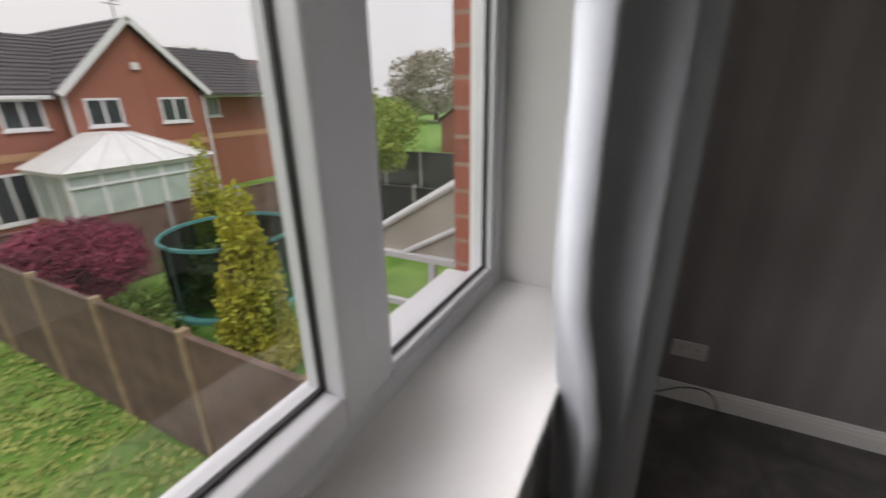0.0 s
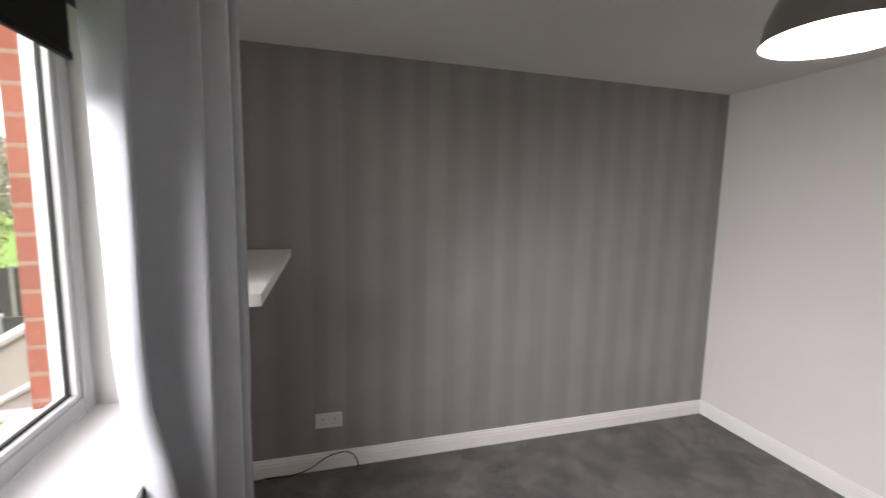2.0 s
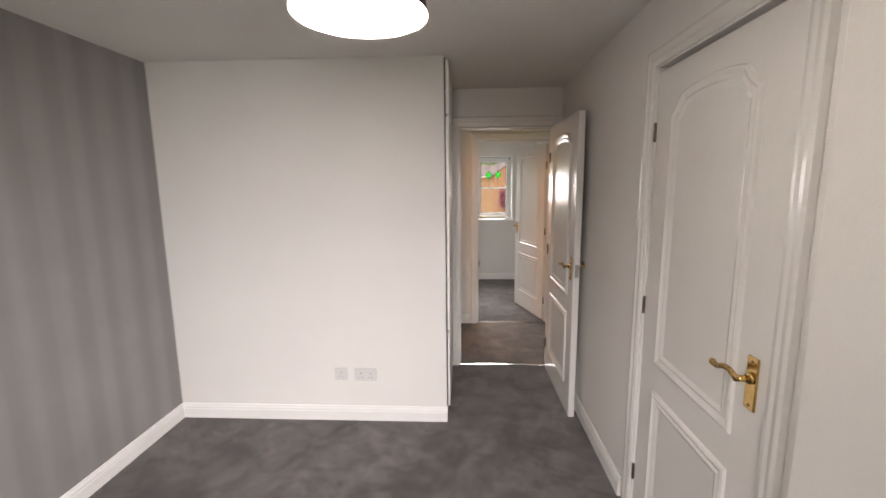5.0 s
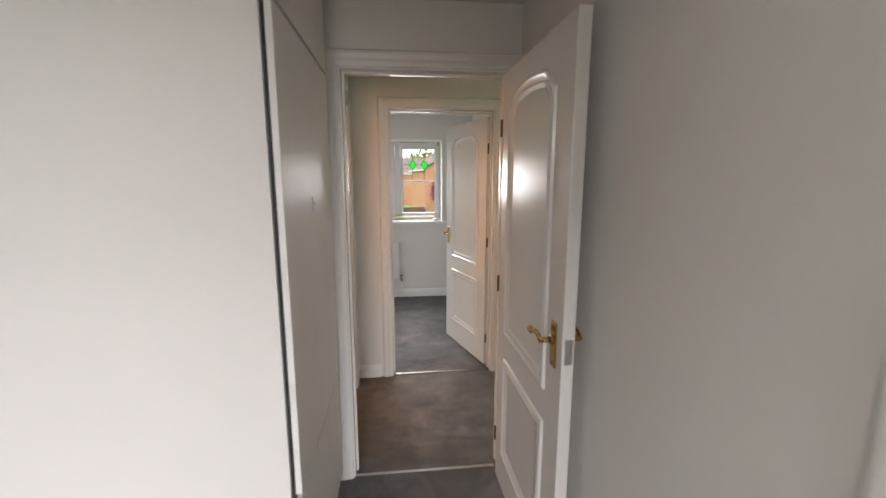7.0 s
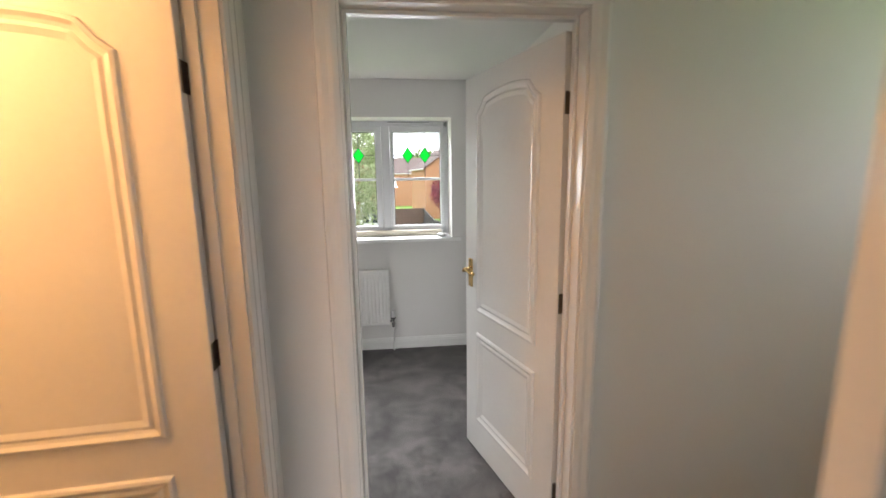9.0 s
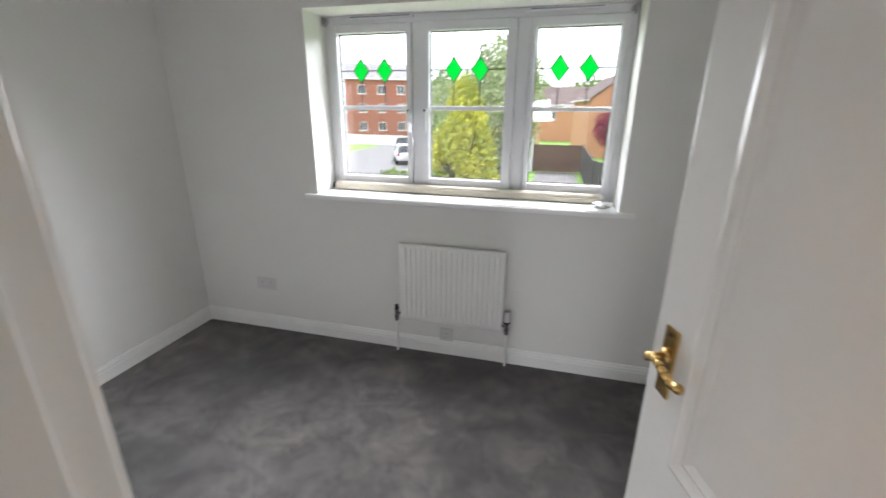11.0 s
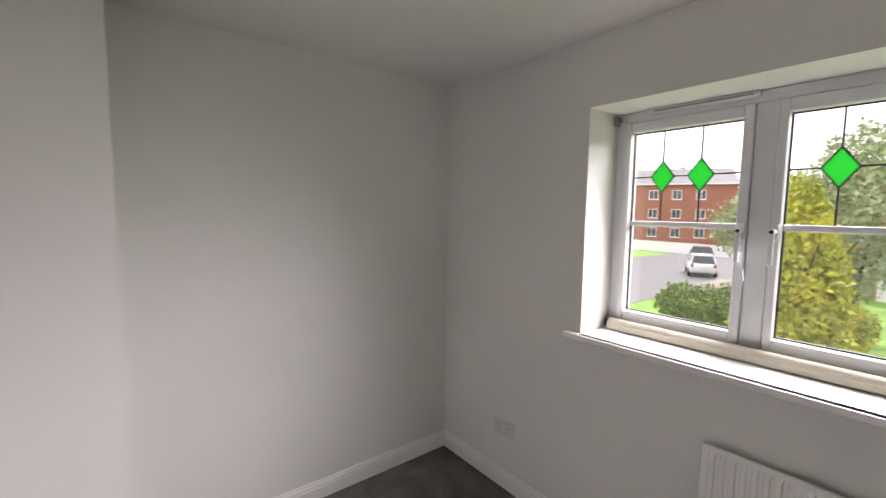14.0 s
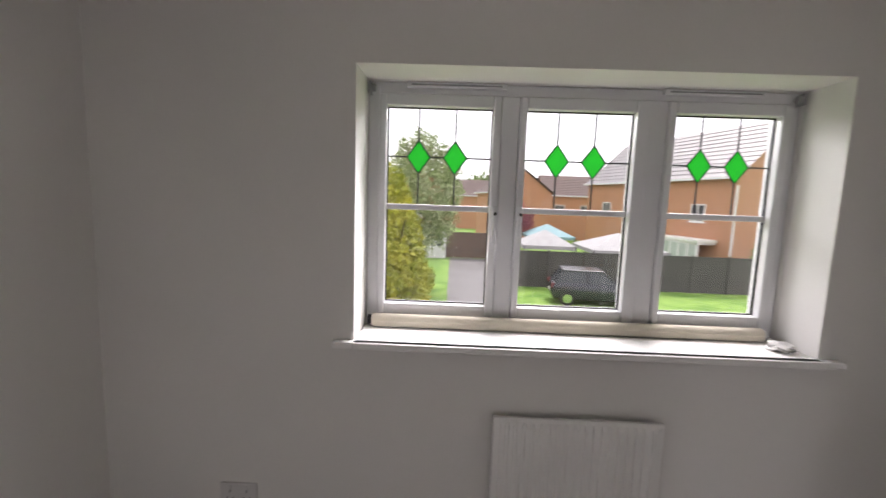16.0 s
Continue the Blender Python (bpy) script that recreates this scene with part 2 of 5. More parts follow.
POLY = mat("conservatory_roof_sheet", (0.82, 0.83, 0.82), 0.4, 0, 2, 0.05)
BEIGE = mat("beige_infill_panel", (0.52, 0.48, 0.42), 0.6, 0, 2, 0.06)
CARW = mat("white_car_paint", (0.75, 0.76, 0.78), 0.2, 0, 2, 0.02)
CARB = mat("dark_grey_car_paint", (0.05, 0.055, 0.065), 0.2, 0.3, 2, 0.05)
TYRE = mat("tyre_rubber", (0.02, 0.02, 0.02), 0.8, 0, 10, 0.1)
CANVAS = mat("grey_gazebo_canvas", (0.42, 0.42, 0.43), 0.8, 0, 3, 0.08)
CANVAS_T = mat("teal_parasol_canvas", (0.25, 0.42, 0.46), 0.8, 0, 3, 0.08)
NET = mat("dark_green_net", (0.04, 0.09, 0.08), 0.7, 0, 8, 0.2)
SOIL = mat("brown_soil", (0.17, 0.09, 0.055), 0.95, 0, 5, 0.2, 0.6, 60)


def leaf_mat(name, c1, c2):
    m = mat(name, c1, 0.7, 0, 1.4, 0.2, 0, 30, c2)
    return m


LEAF_Y = leaf_mat("golden_leaves", (0.66, 0.62, 0.05), (0.34, 0.4, 0.04))
LEAF_G = leaf_mat("green_leaves", (0.27, 0.38, 0.09), (0.13, 0.22, 0.045))
LEAF_P = leaf_mat("pale_blossom_leaves", (0.6, 0.64, 0.42), (0.26, 0.36, 0.12))
LEAF_R = leaf_mat("maroon_leaves", (0.42, 0.07, 0.13), (0.22, 0.035, 0.07))
LEAF_B = leaf_mat("bare_tan_twigs", (0.62, 0.56, 0.48), (0.46, 0.42, 0.34))
LEAF_L = leaf_mat("fresh_lime_leaves", (0.46, 0.52, 0.13), (0.24, 0.33, 0.07))

# ---- mesh helpers ----


def mesh_ob(name, bm, material, parent=None, smooth=False):
    me = bpy.data.meshes.new(name)
    bm.normal_update()
    bm.to_mesh(me)
    bm.free()
    for mm in (material if isinstance(material, (list, tuple)) else [material]):
        me.materials.append(mm)
    if smooth:
        me.polygons.foreach_set("use_smooth", [True] * len(me.polygons))
    ob = new(name, me)
    if parent is not None:
        ob.parent = parent
    return ob


def part(name, bm, material, parent, label="", smooth=False):
    ob = mesh_ob(name, bm, material, parent, smooth)
    return tagged(ob, label) if label else ob


def thing(name, m, label, category, group="", kind=""):
    e = new(name)
    e.matrix_world = m
    return tagged(e, label, category, group, kind)


def box(bm, x0, x1, y0, y1, z0, z1, bevel=0.0, m=None):
    """Adds a box, with rounded edges if bevel is given."""
    mat4 = Matrix.LocRotScale(((x0 + x1) / 2, (y0 + y1) / 2, (z0 + z1) / 2), None, (abs(x1 - x0), abs(y1 - y0), abs(z1 - z0)))
    if m is not None:
        mat4 = m @ mat4
    r = bmesh.ops.create_cube(bm, size=1, matrix=mat4)
    if bevel:
        es = list({e for v in r["verts"] for e in v.link_edges})
        bmesh.ops.bevel(bm, geom=es, offset=bevel, segments=2, profile=0.5, affect="EDGES")
    return bm


def boxes(*rows, bevel=0.0):
    bm = bmesh.new()
    for r in rows:
        box(bm, *r, bevel=bevel)
    return bm


def cyl(bm, p, q, r, r2=None, seg=16):
    p, q = Vector(p), Vector(q)
    d = q - p
    m = Matrix.Translation((p + q) / 2) @ d.to_track_quat("Z", "Y").to_matrix().to_4x4()
    bmesh.ops.create_cone(bm, cap_ends=True, segments=seg, radius1=r, radius2=r if r2 is None else r2, depth=d.length, matrix=m)
    return bm


def lathe(bm, profile, centre=(0, 0, 0), seg=40):
    """Turns a profile of (radius, height) about the upright axis."""
    rings = []
    for r, z in profile:
        rings.append([bm.verts.new((centre[0] + r * math.cos(2 * math.pi * i / seg), centre[1] + r * math.sin(2 * math.pi * i / seg), centre[2] + z)) for i in range(seg)])
    for a, b in zip(rings, rings[1:]):
        for i in range(seg):
            bm.faces.new((a[i], a[(i + 1) % seg], b[(i + 1) % seg], b[i]))
    return bm


def sweep(bm, path, profile, closed=False):
    """Sweeps a profile (across, out) along a path that lies in the XZ plane; out is -Y."""
    n = len(path)
    rings = []
    for i, p in enumerate(path):
        a = path[i - 1] if (i or closed) else p
        b = path[(i + 1) % n] if (i < n - 1 or closed) else p
        t1 = Vector((p[0] - a[0], p[1] - a[1])).normalized() if p != a else None
        t2 = Vector((b[0] - p[0], b[1] - p[1])).normalized() if b != p else None
        t = ((t1 or t2) + (t2 or t1)).normalized()
        side = Vector((-t.y, t.x))
        k = 1 / max(0.4, side.dot(Vector((-(t1 or t2).y, (t1 or t2).x))))
        rings.append([bm.verts.new((p[0] + side.x * u * k, -w, p[1] + side.y * u * k)) for u, w in profile])
    m = len(profile)
    pairs = list(zip(rings, rings[1:])) + ([(rings[-1], rings[0])] if closed else [])
    for a, b in pairs:
        for j in range(m - 1):
            bm.faces.new((a[j], a[j + 1], b[j + 1], b[j]))
    return bm


def structure(name, bm, material, label, category):
    return tagged(mesh_ob(name, bm, material), label, category, kind="structure")


def wall_with_hole(u0, u1, z0, z1, hu0, hu1, hz0, hz1, a0, a1, axis):
    """Boxes of a wall along x or y with one opening right through it."""
    rows = [(u0, hu0, z0, z1), (hu1, u1, z0, z1), (hu0, hu1, hz1, z1)]
    if hz0 > z0:
        rows.append((hu0, hu1, z0, hz0))
    bm = bmesh.new()
    for p, q, r, s in rows:
        if axis == "x":
            box(bm, p, q, a0, a1, r, s)
        else:
            box(bm, a0, a1, p, q, r, s)
    return bm


# ---- the shell ----
H = 2.28
structure("floor", boxes((-0.3, 4.6, -3.36, 4.40, -0.2, 0.0)), CARPET, "mottled charcoal grey cut-pile carpet over the whole floor", "carpet")
structure("ceiling", boxes((-0.3, 4.6, -3.36, 4.40, H, H + 0.15)), CEIL, "plain matt white painted plaster ceiling", "ceiling")
structure("wall_west_bedroom", boxes((-0.15, 0, -3.11, 0.0, 0, H)), PAPER, "dark grey striped pearl wallpaper on the feature wall", "wall")
structure("wall_south", wall_with_hole(-0.15, 2.8, 0, H, 1.02, 2.27, 0.945, 2.05, -3.36, -3.11, "x"), PAINT, "white painted window wall of the rear bedroom", "wall")
structure("wall_south_outer", wall_with_hole(-3.0, 4.6, -2.7, 2.5, 0.985, 2.31, 0.9, 2.1, -3.425, -3.362, "x"), BRICK, "red brick outer leaf round the rear window", "wall")
structure("wall_alcove_front", boxes((-0.15, 1.793, 0.0, 0.1, 0, H)), PAINT, "white painted front wall of the built-in cupboard", "wall")
structure("wall_alcove_side", boxes((1.69, 1.795, 0.1, 0.868, 0, H)), PAINT, "white side wall of the entrance recess", "wall")
structure("wall_landing_south", wall_with_hole(-0.15, 4.6, 0, H, 1.84, 2.65, 0, 2.025, 0.87, 0.97, "x"), PAINT, "white wall with the rear bedroom doorway", "wall")
structure("wall_east_bedroom", wall_with_hole(-3.11, 0.87, 0, H, -1.535, -0.735, 0, 2.02, 2.68, 2.8, "y"), PAINT, "white painted wall with the cupboard door", "wall")
structure("wall_east_projection", boxes((2.628, 2.682, -3.11, -1.665, 0, H), bevel=0.004), PAINT, "white painted wall standing forward beside the cupboard door", "wall")
structure("wall_landing_west", wall_with_hole(0.97, 1.976, 0, H, 1.02, 1.83, 0, 2.02, 1.69, 1.79, "y"), PAINT, "white landing wall with the bathroom doorway", "wall")
structure("wall_landing_north", wall_with_hole(-0.15, 4.6, 0, H, 2.02, 2.86, 0, 2.035, 1.976, 2.10, "x"), PAINT, "white wall between the landing and the front bedroom", "wall")
# out of view; its opening is made up to let sky light reach the landing
structure("wall_landing_east", wall_with_hole(0.97, 1.976, 0, H, 1.0, 1.95, 1.45, 2.2, 4.4, 4.6, "y"), PAINT, "unseen white end wall of the landing with an opening added for daylight", "wall")
structure("wall_bathroom_west", boxes((-0.15, 0.0, 0.1, 1.976, 0, H)), PAINT, "plain painted wall closing the rooms behind", "wall")
structure("wall_closet_back", boxes((3.4, 3.5, -3.11, 0.87, 0, H)), PAINT, "plain wall at the back of the cupboard", "wall")
structure("wall_closet_side", boxes((2.8, 3.4, -2.2, -2.1, 0, H)), PAINT, "plain side wall of the cupboard", "wall")
structure("wall_west_front_room", boxes((-0.17, -0.02, 2.10, 4.19, 0, H)), PAINT, "white painted side wall of the front bedroom", "wall")
structure("wall_boxing", boxes((-0.02, 0.313, 2.10, 2.548, 0, H)), PAINT, "white boxed-out corner with skirting round it", "wall")
structure("wall_north", wall_with_hole(-0.17, 3.2, 0, H, 0.955, 2.677, 0.955, 1.985, 4.19, 4.40, "x"), PAINT, "white painted window wall of the front bedroom", "wall")
structure("wall_north_outer", wall_with_hole(-3.0, 4.6, -2.7, 2.5, 0.92, 2.72, 0.93, 2.02, 4.515, 4.60, "x"), BRICK_O, "orange brick outer leaf round the front window", "wall")
structure("wall_north_cavity", wall_with_hole(-0.17, 3.2, 0, H, 0.955, 2.677, 0.955, 1.985, 4.402, 4.513, "x"), PAINT, "white plaster reveal round the front window", "wall")
structure("wall_east_front_room", boxes((3.05, 3.2, 2.10, 4.19, 0, H)), PAINT, "white painted wall beside the open door", "wall")


def skirting(rows, name):
    """Skirting boards with a stepped ogee top. rows: start, end on the floor, and the way the face points."""
    prof = [(0.0, 0.0), (0.015, 0.0), (0.015, 0.062), (0.012, 0.07), (0.0125, 0.078), (0.008, 0.088), (0.006, 0.098), (0.0, 0.1)]
    bm = bmesh.new()
    for (xa, ya), (xb, yb), (nx, ny) in rows:
        a = [bm.verts.new((xa + nx * o, ya + ny * o, z)) for o, z in prof]
        b = [bm.verts.new((xb + nx * o, yb + ny * o, z)) for o, z in prof]
        for i in range(len(prof) - 1):
            bm.faces.new((a[i], b[i], b[i + 1], a[i + 1]))
        bm.faces.new(a)
        bm.faces.new(b)
    bmesh.ops.recalc_face_normals(bm, faces=bm.faces[:])
    return structure(name, bm, SATIN, "white moulded skirting board along the carpet", "baseboard")


skirting([((0, -3.11), (0, 0), (1, 0)), ((0, 0), (1.797, 0), (0, -1))], "baseboard_bedroom")
skirting([((2.68, -0.64), (2.68, 0.80), (-1, 0)), ((2.628, -3.11), (2.628, -1.665), (-1, 0))], "baseboard_bedroom_east")
skirting([((1.79, 1.976), (1.965, 1.976), (0, -1)), ((2.93, 1.976), (4.4, 1.976), (0, -1))], "baseboard_landing")
skirting([((-0.02, 2.548), (-0.02, 4.19), (1, 0)), ((-0.02, 2.548), (0.328, 2.548), (0, 1)), ((0.313, 2.10), (0.313, 2.548), (1, 0)),
          ((-0.02, 4.19), (3.05, 4.19), (0, -1)), ((0.313, 2.10), (1.98, 2.10), (0, 1))], "baseboard_front_room")

# threshold strips
structure("threshold_strip_rear", boxes((1.87, 2.595, 0.868, 0.886, 0.001, 0.007), bevel=0.002), CHROME, "bright metal carpet strip in the bedroom doorway", "trim")
structure("threshold_strip_front", boxes((2.055, 2.82, 1.985, 2.012, 0.001, 0.006), bevel=0.002), STEEL, "dark metal carpet strip in the front bedroom doorway", "trim")

# ---- doors ----
ARCH = [(0, 0), (0.07, 0), (0.07, 0.004), (0.063, 0.016), (0.05, 0.018), (0.032, 0.013), (0.018, 0.014), (0.008, 0.011), (0, 0.008), (0, 0)]


def doorframe(name, width, height, depth, m, label, sides=(True, True), foot=0.0):
    """Lining with a stop and moulded architraves; origin at one foot of the clear opening, x across, y through."""
    e = thing(name, m, label, "door frame", kind="structure")
    w = 0.028
    bm = boxes((-w, 0, 0, depth, 0, height + w), (width, width + w, 0, depth, 0, height + w), (0, width, 0, depth, height, height + w), bevel=0.002)
    part("lining", bm, GLOSS, e)
    bm = boxes((0, 0.012, depth * 0.5, depth * 0.5 + 0.03, 0, height), (width - 0.012, width, depth * 0.5, depth * 0.5 + 0.03, 0, height),
               (0.012, width - 0.012, depth * 0.5, depth * 0.5 + 0.03, height - 0.012, height), bevel=0.002)
    part("door_stop", bm, GLOSS, e)
    for on, back in zip(sides, (False, True)):
        if not on:
            continue
        bm = bmesh.new()
        path = [(-0.008, 0), (-0.008, height + 0.008), (width + 0.008, height + 0.008), (width + 0.008, 0)]
        sweep(bm, path, [(u, v) for u, v in ARCH])
        if back:
            for v in bm.verts:
                v.co.y = depth - v.co.y
        bmesh.ops.recalc_face_normals(bm, faces=bm.faces[:])
        part("architrave", bm, GLOSS, e)
    return e


def panel_outline(x0, x1, z0, z1, rise):
    pts = [(x0, z0), (x1, z0), (x1, z1)]
    if rise:
        n = 14
        for i in range(1, n):
            s = 1 - i / n
            k = math.sin(math.pi * s)
            edge = min(1, min(s, 1 - s) / 0.16)
            pts.append((x0 + (x1 - x0) * s, z1 + rise * (0.5 - 0.5 * math.cos(math.pi * edge)) * (0.62 + 0.38 * k)))
    pts.append((x0, z1))
    return pts


def lever_handle(parent, x, z, side, toward):
    """Brass lever on an oblong backplate. side: -1 or 1 face of the leaf; toward: the way the lever points."""
    y = 0.0 if side < 0 else 0.04
    s = side
    bm = boxes((x - 0.021, x + 0.021, min(y, y + s * 0.007), max(y, y + s * 0.007), z - 0.075, z + 0.075), bevel=0.003)
    plate = part("backplate", bm, BRASS, parent, "polished brass oblong backplate")
    bm = bmesh.new()
    zc = z + 0.015
    cyl(bm, (x, y + s * 0.006, zc), (x, y + s * 0.014, zc), 0.016)
    cyl(bm, (x, y + s * 0.012, zc), (x, y + s * 0.05, zc), 0.009)
    prev = Vector((x, y + s * 0.046, zc))
    for i in range(1, 9):
        f = i / 8
        p = Vector((x + toward * 0.105 * f, y + s * (0.046 + 0.006 * math.sin(f * 3.1)), zc + 0.012 * math.sin(f * 5.2) + 0.012 * f))
        cyl(bm, prev, p, 0.0085 - 0.001 * math.sin(f * 3.1), 0.0085, 10)
        prev = p
    bmesh.ops.create_icosphere(bm, subdivisions=2, radius=0.0105, matrix=Matrix.Translation(prev))
    part("lever", bm, BRASS, plate, "scrolled polished brass lever", True)
    bm = bmesh.new()
    for dz in (-0.062, 0.062):
        cyl(bm, (x, y + s * 0.006, z + dz), (x, y + s * 0.0085, z + dz), 0.004, seg=8)
    part("screw", bm, STEEL, plate)


def door_leaf(name, width, m, label, hinge_low=True, height=1.97):
    """Two-panel moulded door; origin at the hinge foot, leaf along +x, thickness 40 mm along +y."""
    e = thing(name, m, label, "door", kind="structure")
    t = 0.04
    part("leaf", boxes((0.0, width, 0, t, 0.008, height), bevel=0.0025), GLOSS, e)
    px0, px1 = 0.13, width - 0.13
    for z0, z1, rise in ((0.81, 1.79, 0.085), (0.2, 0.69, 0.0)):
        for face in (-1, 1):
            bm = bmesh.new()
            sweep(bm, panel_outline(px0, px1, z0, z1, rise), [(-0.003, 0.0), (0.001, 0.009), (0.01, 0.012), (0.019, 0.005), (0.028, 0.0015), (0.038, 0.006), (0.054, 0.0)], True)
            if face > 0:
                for v in bm.verts:
                    v.co.y = t - v.co.y
            bmesh.ops.recalc_face_normals(bm, faces=bm.faces[:])
            part("panel_moulding", bm, GLOSS, e)
    for face in (-1, 1):
        lever_handle(e, width - 0.06, 1.0, face, -1)
    part("latch_plate", boxes((width - 0.001, width + 0.002, 0.008, 0.032, 0.955, 1.035)), CHROME, e, "small metal latch plate")
    for z in (0.23, 1.02, 1.74):
        bm = boxes((-0.003, 0.001, 0.004, 0.034, z - 0.038, z + 0.038))
        cyl(bm, (-0.004, -0.004, z - 0.038), (-0.004, -0.004, z + 0.038), 0.006, seg=10)
        part("hinge", bm, STEEL, e)
    return e


doorframe("doorframe_rear_bedroom", 0.75, 1.992, 0.10, pose(1.869, 0.87, 0), "white gloss frame of the rear bedroom doorway")
doorframe("doorframe_front_bedroom", 0.757, 2.0, 0.124, pose(2.059, 1.976, 0), "white gloss frame of the front bedroom doorway")
doorframe("doorframe_closet", 0.745, 1.988, 0.12, pose(2.68, -0.763, 0, 0, 0, -90), "white gloss frame of the cupboard door", (True, False))
doorframe("doorframe_bathroom", 0.74, 1.985, 0.10, pose(1.79, 1.06, 0, 0, 0, 90), "white frame of the bathroom doorway lit orange")
door_leaf("door_rear_bedroom", 0.762, Matrix.Translation((2.588, 0.82, 0)) @ pose(0, 0, 0, 0, 0, -89.6) @ Matrix.Translation((0, -0.0, 0)), "white moulded two-panel door standing open beside the wall")
door_leaf("door_front_bedroom", 0.757, pose(2.828, 2.095, 0, 0, 0, 107), "white moulded two-panel door standing open into the room")
door_leaf("door_closet", 0.739, pose(2.686, -0.766, 0, 0, 0, -90), "closed white moulded cupboard door with brass lever")
door_leaf("door_bathroom", 0.735, pose(1.70, 1.797, 0, 0, 0, 184), "white bathroom door standing open in orange light")

# small strike and cover plates on the linings
tagged(mesh_ob("strike_plate", boxes((1.869, 1.8715, 0.882, 0.905, 0.95, 1.05), bevel=0.0008), CHROME), "small metal strike plate on the door lining", "strike plate")
tagged(mesh_ob("strike_plate", boxes((2.059, 2.0615, 2.065, 2.09, 0.93, 1.03), bevel=0.0008), CHROME), "small metal strike plate on the door lining", "strike plate")

# cupboard doors in the recess
cup = thing("built_in_cupboard", pose(1.795, 0.004, 0), "white flat-fronted built-in cupboard in the entrance recess", "cupboard")
for z0, z1 in ((1.955, 2.26), (0.62, 1.94)):
    part("cupboard_door", boxes((0.006, 0.024, 0.012, 0.80, z0, z1), bevel=0.002), SATIN, cup)
# dark strip painted in for the shade in the gap behind the doors
part("gap_strip", boxes((0.0, 0.0055, 0.004, 0.862, 0.1, 2.27)), DARKGAP, cup)
part("plinth_panel", boxes((0.006, 0.02, 0.012, 0.80, 0.1, 0.60), bevel=0.002), SATIN, cup)
bm = boxes((0.0235, 0.0255, 0.375, 0.384, 1.40, 1.455), bevel=0.0005)
cyl(bm, (0.023, 0.415, 1.43), (0.0255, 0.415, 1.43), 0.006, seg=10)
part("handle_mark", bm, GREYPLASTIC, cup, "grey marks where a handle was taken off")

# ---- windows ----


def pane(name, x0, x1, z0, z1, y, parent, material=None):
    ob = part(name, boxes((x0, x1, y - 0.002, y + 0.002, z0, z1)), material or GLASS, parent)
    ob.visible_shadow = False
    return ob


def window_handle(e, x, z, y, s):
    bm = boxes((x - 0.012, x + 0.012, y - 0.012, y, z - 0.03, z + 0.03), bevel=0.004)
    cyl(bm, (x, y - 0.008, z), (x, y - 0.035, z), 0.009, seg=10)
    box(bm, x - 0.008, x + 0.008, y - 0.045, y - 0.03, z - 0.12, z + 0.012, bevel=0.005)
    h = part("window_handle", bm, UPVC, e, "white lever window handle")
    bm = bmesh.new()
    cyl(bm, (x, y - 0.044, z), (x, y - 0.047, z), 0.007, seg=10)
    part("lock_button", bm, DARKGAP, h)


